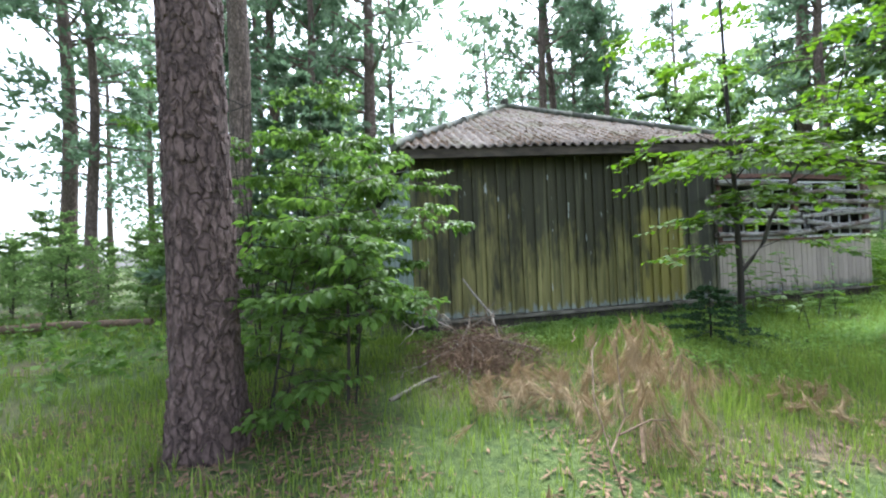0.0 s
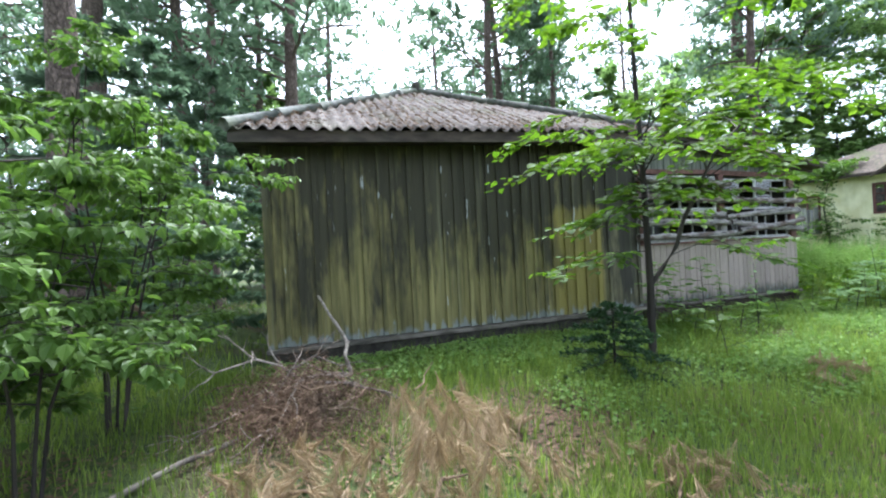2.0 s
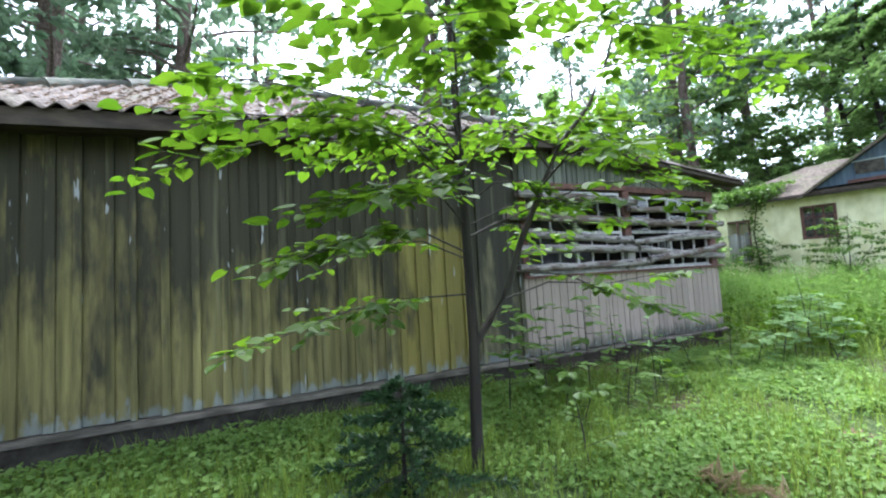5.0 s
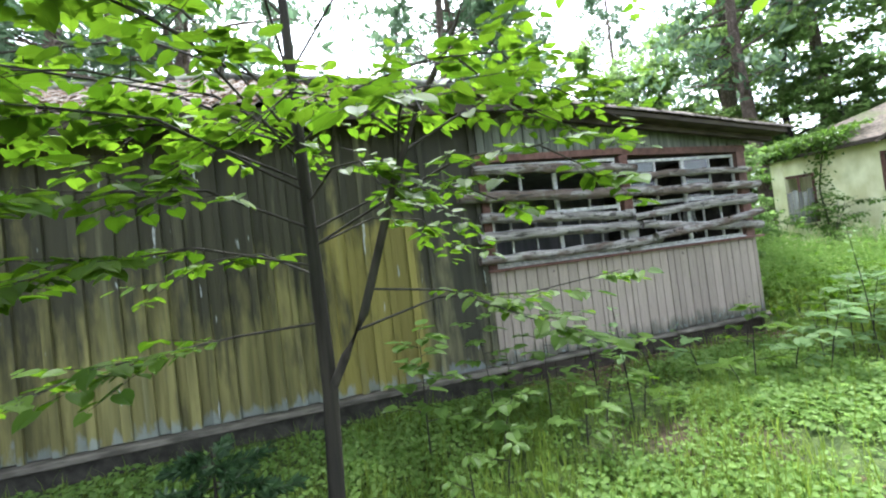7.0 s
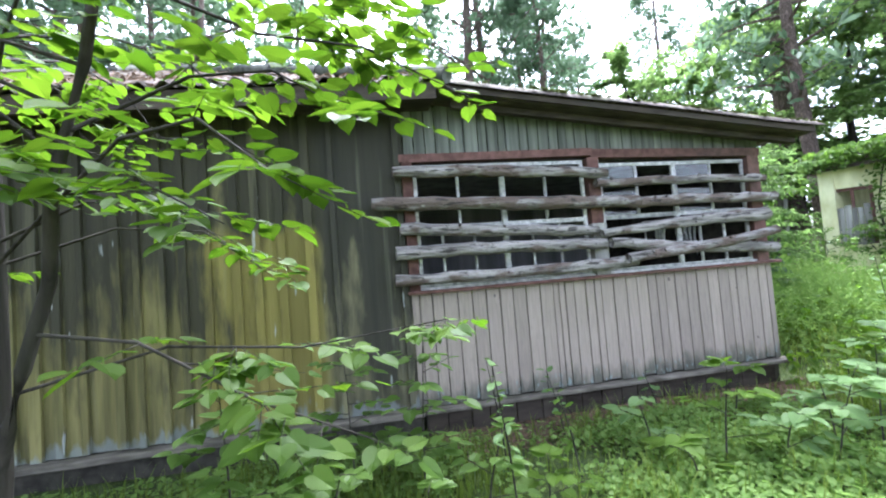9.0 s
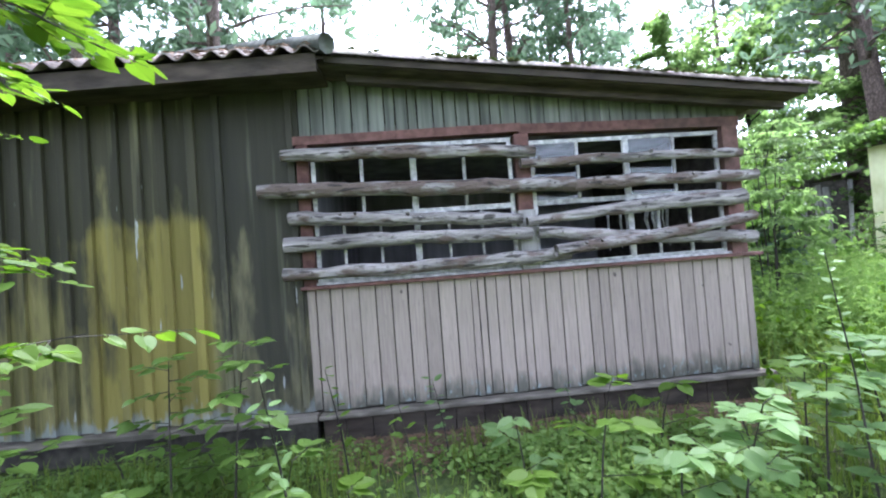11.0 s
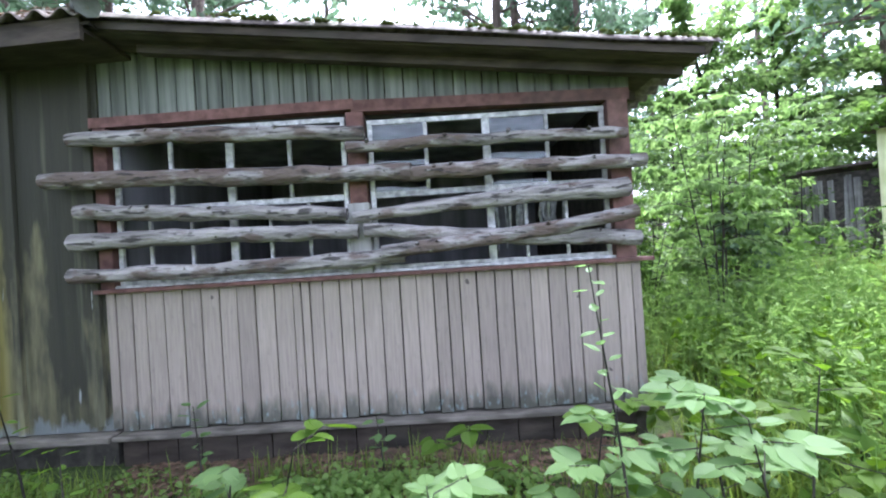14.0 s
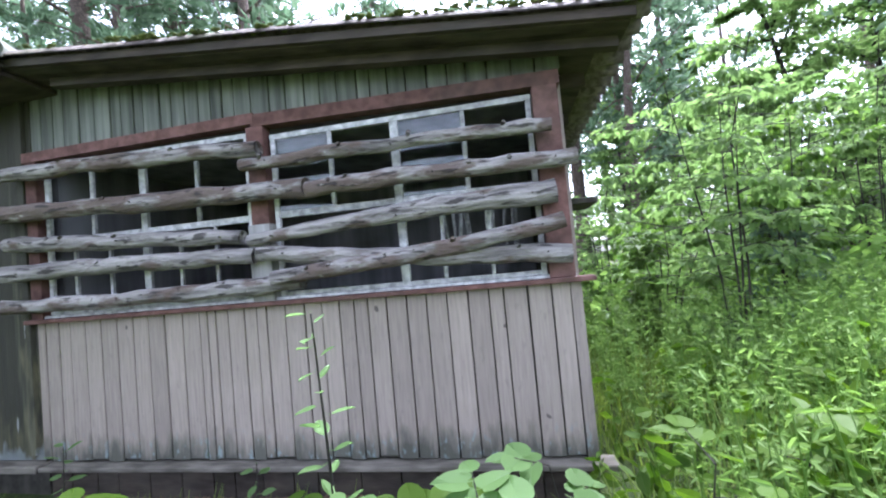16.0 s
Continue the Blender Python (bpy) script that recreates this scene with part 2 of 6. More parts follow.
M["slate"] = plain("littered_roof_slate", (0.072, 0.06, 0.052), (0.18, 0.148, 0.13), 24, 0.95, each=False, grime=(0.09, 0.095, 0.045), grime_amount=0.7)
M["old_roof"] = plain("mossy_old_roof", (0.06, 0.05, 0.04), (0.15, 0.12, 0.095), 14, 0.95, each=False, grime=(0.07, 0.09, 0.03), grime_amount=0.95)
M["cap"] = plain("grey_ridge_cap", (0.06, 0.065, 0.055), (0.14, 0.145, 0.125), 10, 0.9, grime=(0.08, 0.10, 0.04))
M["moss"] = plain("roof_moss", (0.06, 0.085, 0.02), (0.17, 0.20, 0.06), 30, 0.95, each=False)
M["yellow"] = plain("yellow_limewash", (0.62, 0.6, 0.33), (0.8, 0.78, 0.52), 5, 0.9, (1, 1, 0.5), 0.3, each=False, grime=(0.36, 0.38, 0.17), grime_amount=0.5)
M["blue"] = plain("blue_gable_board", (0.07, 0.10, 0.15), (0.14, 0.19, 0.25), 10, 0.85, UP)
M["ground"] = ground_mat()
M["pine_bark"] = bark_mat("pine_bark", (0.06, 0.04, 0.036), (0.165, 0.115, 0.105), 7)
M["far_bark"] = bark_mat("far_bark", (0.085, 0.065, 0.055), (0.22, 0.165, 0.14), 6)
M["twig"] = plain("green_brown_twig", (0.02, 0.017, 0.014), (0.05, 0.043, 0.034), 20, 0.9, UP)
M["dead"] = plain("bare_dead_wood", (0.12, 0.10, 0.08), (0.32, 0.28, 0.235), 18, 0.9)
M["dry"] = plain("dry_stick", (0.085, 0.055, 0.036), (0.2, 0.138, 0.09), 18, 0.9)
M["lime"] = leaf_mat("fresh_leaf", (0.052, 0.104, 0.011), (0.104, 0.17, 0.02), 0.5, 0.55)
M["bush"] = leaf_mat("bush_leaf", (0.06, 0.112, 0.021), (0.118, 0.19, 0.04), 0.46, 0.42)
# woodland leaves and needles coloured pale to stand in for distance haze
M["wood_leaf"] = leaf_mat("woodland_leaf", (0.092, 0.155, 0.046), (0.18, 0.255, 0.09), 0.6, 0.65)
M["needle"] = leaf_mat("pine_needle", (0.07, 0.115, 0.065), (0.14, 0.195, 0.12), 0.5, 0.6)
M["spruce"] = leaf_mat("young_spruce_needle", (0.018, 0.042, 0.017), (0.05, 0.09, 0.034), 0.25)
M["grass"] = leaf_mat("grass_blade", (0.1, 0.152, 0.025), (0.205, 0.27, 0.06), 0.45, 0.6)
M["weed"] = leaf_mat("weed_leaf", (0.115, 0.195, 0.042), (0.22, 0.325, 0.092), 0.5, 0.5)
M["pale_leaf"] = leaf_mat("pale_seedling_leaf", (0.085, 0.155, 0.05), (0.165, 0.25, 0.092), 0.48, 0.5)
M["straw"] = leaf_mat("dry_needle", (0.18, 0.125, 0.07), (0.36, 0.27, 0.155), 0.2)
M["litter"] = plain("brown_litter", (0.08, 0.05, 0.032), (0.205, 0.135, 0.085), 14, 0.95, each=False)


def glass_mat():
    mat = bpy.data.materials.new("old_window_glass")
    mat.use_nodes = True
    b = mat.node_tree.nodes["Principled BSDF"]
    b.inputs["Transmission Weight"].default_value = 1.0
    b.inputs["Roughness"].default_value = 0.04
    b.inputs["Base Color"].default_value = (0.8, 0.86, 0.84, 1)
    b.inputs["IOR"].default_value = 1.45
    return mat


M["glass"] = glass_mat()

# ---- mesh helpers ----


class Shape:
    """Vertices and faces gathered for one mesh."""

    def __init__(self):
        self.v, self.f = [], []

    def add(self, verts, faces):
        k = len(self.v)
        self.v += [tuple(p) for p in verts]
        self.f += [tuple(i + k for i in q) for q in faces]
        return self

    def box(self, x0, x1, y0, y1, z0, z1, c=0.0):
        """A block; c bevels its upright and lying edges."""
        if c <= 0:
            v = [(x, y, z) for z in (z0, z1) for x, y in ((x0, y0), (x1, y0), (x1, y1), (x0, y1))]
            return self.add(v, [(3, 2, 1, 0), (4, 5, 6, 7)] + [(i, (i + 1) % 4, (i + 1) % 4 + 4, i + 4) for i in range(4)])
        bm = bmesh.new()
        bmesh.ops.create_cube(bm, size=1.0)
        for v in bm.verts:
            v.co = Vector(((x0 + x1) / 2 + v.co.x * (x1 - x0), (y0 + y1) / 2 + v.co.y * (y1 - y0), (z0 + z1) / 2 + v.co.z * (z1 - z0)))
        bmesh.ops.bevel(bm, geom=bm.edges[:], offset=c, segments=1, affect="EDGES")
        bm.verts.index_update()
        self.add([v.co[:] for v in bm.verts], [[v.index for v in f.verts] for f in bm.faces])
        bm.free()
        return self

    def tube(self, points, radii, n=8, cap=True, rough=0.0, rng=None):
        """A bent, tapering round bar."""
        pts = [Vector(p) for p in points]
        rings = []
        for i, p in enumerate(pts):
            d = (pts[min(i + 1, len(pts) - 1)] - pts[max(i - 1, 0)]).normalized()
            a = d.cross(Vector((0, 0, 1)) if abs(d.z) < 0.9 else Vector((1, 0, 0))).normalized()
            b = d.cross(a)
            ring = []
            for k in range(n):
                r = radii[i] * (1 + (rng.uniform(-rough, rough) if rng else 0))
                ring.append(p + r * (math.cos(2 * math.pi * k / n) * a + math.sin(2 * math.pi * k / n) * b))
            rings.append(ring)
        faces = []
        for i in range(len(rings) - 1):
            for k in range(n):
                j = (k + 1) % n
                faces.append((i * n + k, i * n + j, (i + 1) * n + j, (i + 1) * n + k))
        if cap:
            faces += [tuple(range(n)), tuple((len(rings) - 1) * n + k for k in reversed(range(n)))]
        return self.add([p for r in rings for p in r], faces)

    def mesh(self, name, smooth=False):
        me = bpy.data.meshes.new(name)
        me.from_pydata(self.v, [], self.f)
        if smooth:
            me.polygons.foreach_set("use_smooth", [True] * len(me.polygons))
        me.update()
        return me


def part(name, shape, material, parent=None, label="", smooth=False, at=None):
    """One mesh object, under its thing where one is given."""
    me = shape if isinstance(shape, bpy.types.Mesh) else shape.mesh(name, smooth)
    if not me.materials:
        me.materials.append(M[material])
    ob = new(name, me)
    if parent is not None:
        ob.parent = parent
    if at is not None:
        ob.matrix_local = at
    if label:
        ob["label"] = label
    return ob


def thing(name, x, y, z, label, category, group="", kind=""):
    ob = new(name)
    ob.empty_display_size = 0.1
    ob.matrix_world = pose(x, y, z)
    return tagged(ob, label, category, group, kind)


def ground_z(x, y):
    z = 0.04 + 0.16 * min(1, max(0, (y - 2.0) / 4.0))
    z += 0.45 * min(1, max(0, (x - 12.0) / 6.0)) * min(1, max(0, (y - 0.0) / 6.0))
    z -= 0.1 * min(1, max(0, (1.0 - x) / 6.0))
    if 1.5 < x < 12.6:
        z -= 0.09 * min(1, max(0, (y - 6.0) / 0.6))
    z += 0.05 * noise.noise((x * 0.45, y * 0.45, 0.3)) + 0.02 * noise.noise((x * 1.7, y * 1.7, 4.1))
    return z


def leaves(shape, centres, ups, sizes, rng, fold=0.18, wide=0.42, droop=0.0, heart=False, far=False):
    """Folded leaf blades, each an island of its own; far ones are one bent quad."""
    verts, faces = [], []
    for c, u, s in zip(centres, ups, sizes):
        u = u.normalized()
        a = rng.uniform(0, 2 * math.pi)
        side = u.cross(Vector((math.cos(a), math.sin(a), 0.13))).normalized()
        ahead = side.cross(u)
        ahead = (ahead - Vector((0, 0, droop))).normalized()
        k = len(verts)
        w = wide * s
        lift = u * (fold * s)
        if far:
            verts += [c, c + ahead * 0.45 * s + side * w + lift, c + ahead * s, c + ahead * 0.45 * s - side * w + lift]
            faces.append((k, k + 1, k + 2, k + 3))
            continue
        if heart:
            verts += [c, c - ahead * 0.12 * s + side * 0.7 * w + lift * 0.7, c + ahead * 0.35 * s + side * w + lift, c + ahead * s, c + ahead * 0.35 * s - side * w + lift, c - ahead * 0.12 * s - side * 0.7 * w + lift * 0.7]
        else:
            verts += [c, c + ahead * 0.25 * s + side * 0.8 * w + lift * 0.8, c + ahead * 0.6 * s + side * 0.75 * w + lift * 0.75, c + ahead * s, c + ahead * 0.6 * s - side * 0.75 * w + lift * 0.75, c + ahead * 0.25 * s - side * 0.8 * w + lift * 0.8]
        faces += [(k, k + 1, k + 2, k + 3), (k, k + 3, k + 4, k + 5)]
    return shape.add(verts, faces)


def rand_dir(rng, up=0.0):
    while True:
        v = Vector((rng.uniform(-1, 1), rng.uniform(-1, 1), rng.uniform(-1, 1)))
        if 0.05 < v.length < 1:
            return (v.normalized() + Vector((0, 0, up))).normalized()


# ---- ground ----
def ground():
    s = Shape()
    lines = [-400, -200, -100, -60, -40, -30] + [-24 + 1.0 * k for k in range(20)] + [-4 + 0.25 * k for k in range(100)] + [21 + 1.0 * k for k in range(20)] + [45, 60, 100, 200, 400]
    nx = len(lines)
    for y in lines:
        for x in lines:
            s.v.append((x, y, ground_z(x, y)))
    for j in range(nx - 1):
        for i in range(nx - 1):
            s.f.append((j * nx + i, j * nx + i + 1, (j + 1) * nx + i + 1, (j + 1) * nx + i))
    return tagged(part("ground", s, "ground", smooth=True), "mossy woodland ground with grass and brown litter", "ground", kind="structure")


ground()

# ---- the hut ----
FRONT, LEFT, JOIN, RIGHT = 6.77, 2.25, 8.05, 11.98
PEAK = (5.05, 9.56, 4.84)
EAVE_A, EAVE_L, EAVE_R = 6.30, 1.92, 8.42


def eave_z(x):
    """The main eave, which runs a little out of level."""
    return 2.95 + 0.038 * (x - EAVE_L)


def lean_z(x):
    """Top of the porch roof at x."""
    return 3.25 - 0.107 * (x - 8.2)


hut = thing("wooden_hut", 7.0, 9.5, 0.2, "abandoned plank hut with a boarded porch and slate roof", "hut")


def local(shape, parent):
    """Moves a shape given in world places into its parent's own space."""
    o = parent.matrix_world.translation if parent.parent is None else parent.parent.matrix_world.translation
    shape.v = [(x - o.x, y - o.y, z - o.z) for x, y, z in shape.v]
    return shape


def hut_part(name, shape, material, label="", parent=None, smooth=False):
    return part(name, local(shape, hut), material, parent or hut, label, smooth)


def board(parent, material, x0, x1, y0, y1, z0, z1, lean=0.0, top=None):
    """One upright board; lean shifts its head sideways, top gives a sloping head."""
    s = Shape()
    c = 0.003
    ta, tb = (z1, z1) if top is None else (top(x0), top(x1))
    v = [(x0, y1, z0), (x0, y0 + c, z0), (x0 + c, y0, z0), (x1 - c, y0, z0), (x1, y0 + c, z0), (x1, y1, z0)]
    w = [(x + lean, y, ta + (tb - ta) * (x - x0) / (x1 - x0)) for x, y, z in v]
    n = len(v)
    s.add(v + w, [tuple(range(n - 1, -1, -1)), tuple(range(n, 2 * n))] + [(i, (i + 1) % n, (i + 1) % n + n, i + n) for i in range(n)])
    return hut_part("board", s, material, parent=parent)


BATTENS = [2.46, 2.64, 2.84, 3.02, 3.26, 3.44, 3.67, 3.84, 4.08, 4.32, 4.57, 4.75, 4.93, 5.09, 5.25, 5.42, 5.67, 5.82, 6.0, 6.16, 6.34, 6.57, 6.74, 6.94, 7.17, 7.38]
GABLE = [8.15, 8.26, 8.36, 8.5, 8.64, 8.78, 8.87, 8.98, 9.06, 9.2, 9.29, 9.4, 9.51, 9.61, 9.7, 9.79, 9.92, 10.06, 10.18, 10.32, 10.43, 10.55, 10.69, 10.78, 10.9, 11.02, 11.16, 11.29, 11.41, 11.54, 11.69, 11.83]


def front_wall():
    rng = random.Random(3)
    back = Shape().box(LEFT + 0.02, JOIN, FRONT + 0.03, FRONT + 0.12, 0.36, 3.05)
    wall = hut_part("front_wall", back, "base", "olive painted boards, mouldy, with eave shade in the colour")
    def head(q):
        return eave_z(q) - 0.09
    seams = [LEFT + 0.07] + BATTENS + [JOIN]
    for i, (x, x1) in enumerate(zip(seams, seams[1:])):
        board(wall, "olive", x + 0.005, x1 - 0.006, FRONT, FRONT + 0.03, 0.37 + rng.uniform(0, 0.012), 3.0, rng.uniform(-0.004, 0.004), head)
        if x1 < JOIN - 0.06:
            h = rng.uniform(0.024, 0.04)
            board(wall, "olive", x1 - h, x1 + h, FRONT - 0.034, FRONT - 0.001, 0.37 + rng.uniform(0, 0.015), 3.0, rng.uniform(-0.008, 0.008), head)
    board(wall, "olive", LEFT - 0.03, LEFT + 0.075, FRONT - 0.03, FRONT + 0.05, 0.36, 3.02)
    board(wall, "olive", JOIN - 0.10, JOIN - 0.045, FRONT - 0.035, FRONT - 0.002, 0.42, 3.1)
    hut_part("sill_ledge", Shape().box(LEFT - 0.05, JOIN + 0.02, FRONT - 0.095, FRONT + 0.1, 0.312, 0.365, 0.008), "grey_wood", "weathered ledge board")
    hut_part("footing", Shape().box(LEFT + 0.03, JOIN - 0.01, FRONT + 0.02, FRONT + 0.12, -0.2, 0.312), "base", "dark footing boards")


def side_walls():
    rng = random.Random(5)
    wall = hut_part("side_wall", Shape().box(LEFT + 0.02, LEFT + 0.1, FRONT + 0.12, 13.0, 0.2, 3.0), "base", "pale blue boards, flaking")
    y = FRONT + 0.05
    while y < 13:
        w = rng.uniform(0.12, 0.16)
        s = Shape().box(LEFT - 0.012, LEFT + 0.02, y, y + w - 0.006, 0.36, 3.0)
        hut_part("board", s, "side", parent=wall)
        y += w
    hut_part("back_wall", Shape().box(LEFT, RIGHT, 13.0, 13.1, 0.0, 3.0), "grey_plank")
    right = hut_part("porch_side_wall", Shape().box(RIGHT - 0.1, RIGHT - 0.03, FRONT + 0.08, 11.0, 0.2, 2.78), "base", "pinkish boards in shade")
    y = FRONT + 0.06
    while y < 11:
        w = rng.uniform(0.12, 0.15)
        hut_part("board", Shape().box(RIGHT - 0.03, RIGHT - 0.005, y, y + w - 0.005, 0.36, 2.78), "pink", parent=right)
        y += w
    hut_part("porch_back_wall", Shape().box(JOIN, RIGHT - 0.1, 9.6, 9.7, 0.3, 3.1), "inside", "dim board wall")
    rag = random.Random(6)
    for k in range(16):
        x = rag.uniform(10.95, 11.72)
        y, top, low = rag.uniform(7.2, 7.5), 1.95, rag.uniform(1.5, 1.72)
        w = rag.uniform(0.008, 0.022)
        hut_part("curtain_strip", Shape().tube([(x, y, top), (x + rag.uniform(-0.02, 0.02), y + 0.02, (top + low) / 2), (x, y, low)], [w, w * 0.9, w * 0.4], 5), "white", "torn strip of pale curtain")
    hut_part("curtain_rail", Shape().tube([(10.9, 7.35, 1.96), (11.78, 7.35, 1.96)], [0.012, 0.012], 6), "grey_wood")
    hut_part("side_shelf", Shape().box(RIGHT - 0.005, RIGHT + 0.4, 8.0, 8.6, 1.98, 2.03, 0.005).box(RIGHT, RIGHT + 0.05, 8.1, 8.15, 1.72, 1.98), "base", "small dark weatherboard on the side wall")
    hut_part("porch_inner_wall", Shape().box(JOIN - 0.02, JOIN + 0.06, FRONT + 0.13, 9.6, 0.3, 3.1), "inside")
    # unseen ceiling, added to stop sky leaking in under the porch roof
    hut_part("porch_ceiling", Shape().box(JOIN, RIGHT - 0.1, FRONT + 0.1, 9.6, 2.68, 2.72), "inside")
    hut_part("main_floor", Shape().box(LEFT + 0.1, JOIN - 0.02, FRONT + 0.12, 13.0, 0.3, 0.36), "base")
    hut_part("main_ceiling", Shape().box(LEFT + 0.1, JOIN - 0.02, FRONT + 0.12, 13.0, 2.78, 2.82), "inside")
    hut_part("porch_floor", Shape().box(JOIN, RIGHT - 0.1, FRONT + 0.13, 9.6, 0.3, 0.4), "base")


def porch_front():
    rng = random.Random(8)
    low = hut_part("porch_wall", Shape().box(JOIN + 0.03, RIGHT - 0.04, FRONT + 0.03, FRONT + 0.1, 0.36, 1.40), "base", "faded pinkish boards below the window")
    widths = (0.072, 0.118, 0.102, 0.138, 0.139, 0.135, 0.135, 0.129, 0.134, 0.142, 0.138, 0.062, 0.063, 0.096, 0.124, 0.095, 0.073, 0.138, 0.14, 0.123, 0.124, 0.101, 0.094, 0.124, 0.133, 0.128, 0.133, 0.132, 0.13, 0.091, 0.142, 0.138, 0.111)
    x = JOIN - 0.019
    for w in widths + (RIGHT - 11.908,):
        board(low, "pink", x + 0.0045, x + w - 0.0045, FRONT - 0.004 + rng.uniform(-0.003, 0.003), FRONT + 0.026, 0.37 + rng.uniform(-0.01, 0.015), 1.385, rng.uniform(-0.003, 0.003))
        x += w
    up = hut_part("porch_gable", Shape().box(JOIN, RIGHT - 0.04, FRONT + 0.03, FRONT + 0.1, 2.66, 2.76), "base", "grey-green boards above the window")
    seams = [JOIN] + GABLE + [RIGHT]
    for x, x1 in zip(seams, seams[1:]):
        board(up, "upper", x + 0.005, x1 - 0.005, FRONT + rng.uniform(-0.004, 0.004), FRONT + 0.026, 2.665, 3.2, 0, lambda q: lean_z(q) - 0.075)
    hut_part("porch_ledge", Shape().box(JOIN + 0.03, RIGHT + 0.09, FRONT - 0.085, FRONT + 0.05, 0.318, 0.352, 0.006), "grey_wood", "weathered ledge board")
    foot = hut_part("porch_footing", Shape().box(JOIN + 0.04, RIGHT - 0.02, FRONT + 0.02, FRONT + 0.1, -0.2, 0.318), "base")
    x = JOIN + 0.05
    while x < RIGHT - 0.1:
        w = rng.uniform(0.16, 0.3)
        board(foot, "fascia", x, min(x + w - 0.008, RIGHT), FRONT - 0.01, FRONT + 0.018, -0.1, 0.315)
        x += w


def bars(window, name, x0, x1, z0, z1, depth=0.03, material="white", y=FRONT + 0.035):
    s = Shape().box(x0, x1, y - depth / 2, y + depth / 2, z0, z1, 0.004)
    return hut_part(name, s, material, parent=window)


def porch_windows():
    frame_s = Shape().box(8.02, 8.12, FRONT - 0.03, FRONT + 0.06, 1.415, 2.60, 0.004)
    f = hut_part("window_frame", frame_s, "red", "red-brown painted window surround")
    for x0, x1, z0, z1, d in ((9.87, 10.025, 1.415, 1.93, 0.02), (9.885, 10.015, 1.93, 2.60, 0.0), (11.795, 11.945, 1.415, 2.60, 0.0)):
        hut_part("post", Shape().box(x0, x1, FRONT - 0.03 - d, FRONT + 0.06, z0, z1, 0.004), "red" if d == 0 else "grey_plank", parent=f)
    hut_part("head_board", tilt_box(8.0, 9.95, FRONT - 0.035, FRONT + 0.06, 2.60, 2.62, 0.075), "red", parent=f)
    hut_part("head_board", tilt_box(9.93, 11.96, FRONT - 0.032, FRONT + 0.06, 2.60, 2.565, 0.085), "red", parent=f)
    hut_part("sill", Shape().box(8.0, 12.05, FRONT - 0.075, FRONT + 0.06, 1.385, 1.415, 0.005), "red", parent=f)
    hut_part("sill_cap", Shape().box(8.12, 11.95, FRONT - 0.02, FRONT + 0.06, 1.415, 1.435, 0.004), "white", parent=f)
    for (a, b, top, low) in ((8.125, 9.865, 2.585, (8.37, 8.68, 9.27, 9.56)), (10.03, 11.79, 2.545, (11.17, 11.47))):
        mid = (a + b) / 2
        w = hut_part("window", Shape().box(a, b, FRONT + 0.02, FRONT + 0.055, top - 0.035, top), "white", "white flaking window sash with small panes")
        bars(w, "stile", a, a + 0.035, 1.435, top - 0.035)
        bars(w, "stile", b - 0.035, b, 1.435, top - 0.035)
        bars(w, "stile", mid - 0.028, mid + 0.028, 1.435, top - 0.035)
        bars(w, "rail", a + 0.035, mid - 0.028, 1.965, 2.01)
        bars(w, "rail", mid + 0.028, b - 0.035, 1.965, 2.01)
        bars(w, "rail", a + 0.035, b - 0.035, 1.435, 1.465, 0.028)
        q = (b - a) / 4
        for x in (a + q - 0.01, b - q + 0.01):
            bars(w, "glazing_bar", x - 0.014, x + 0.014, 2.01, top - 0.035, 0.026)
        for x in low:
            bars(w, "glazing_bar", x - 0.012, x + 0.012, 1.465, 1.965, 0.026)
        for i, (x0, x1) in enumerate(((a + 0.035, a + q - 0.024), (a + q + 0.004, mid - 0.028), (mid + 0.028, b - q - 0.004), (b - q + 0.024, b - 0.035))):
            if a > 9 and i in (0, 2):
                hut_part("pane", Shape().box(x0, x1, FRONT + 0.034, FRONT + 0.038, 2.01, top - 0.035), "glass", parent=w).visible_shadow = False


def tilt_box(x0, x1, y0, y1, za, zb, h):
    """A lying board whose foot runs from za to zb."""
    v = [(x, y, z + d) for d in (0, h) for x, y, z in ((x0, y0, za), (x1, y0, zb), (x1, y1, zb), (x0, y1, za))]
    s = Shape()
    return s.add(v, [(3, 2, 1, 0), (4, 5, 6, 7)] + [(i, (i + 1) % 4, (i + 1) % 4 + 4, i + 4) for i in range(4)])


def wavy(cols, place, rows, pitch=0.165, amp=0.028, thick=0.009):
    """A corrugated sheet: cols are places along the eave, place(u, v, lift) gives the world place, rows(u) the extent up the slope."""
    s = Shape()
    nv = 13
    for side in (0, 1):
        base = len(s.v)
        for u in cols:
            lo, hi = rows(u)
            for k in range(nv):
                v = lo + (hi - lo) * k / (nv - 1)
                lift = amp * math.cos(2 * math.pi * u / pitch) - side * thick + 0.008 * noise.noise((u * 1.3, v * 1.3, 2.0))
                s.v.append(place(u, v, lift))
        for i in range(len(cols) - 1):
            for k in range(nv - 1):
                a = base + i * nv + k
                q = (a, a + nv, a + nv + 1, a + 1)
                s.f.append(q if side == 0 else q[::-1])
    m = len(cols) * nv
    for i in range(len(cols) - 1):
        a = i * nv
        s.f.append((a, a + m, a + nv + m, a + nv))
    return s


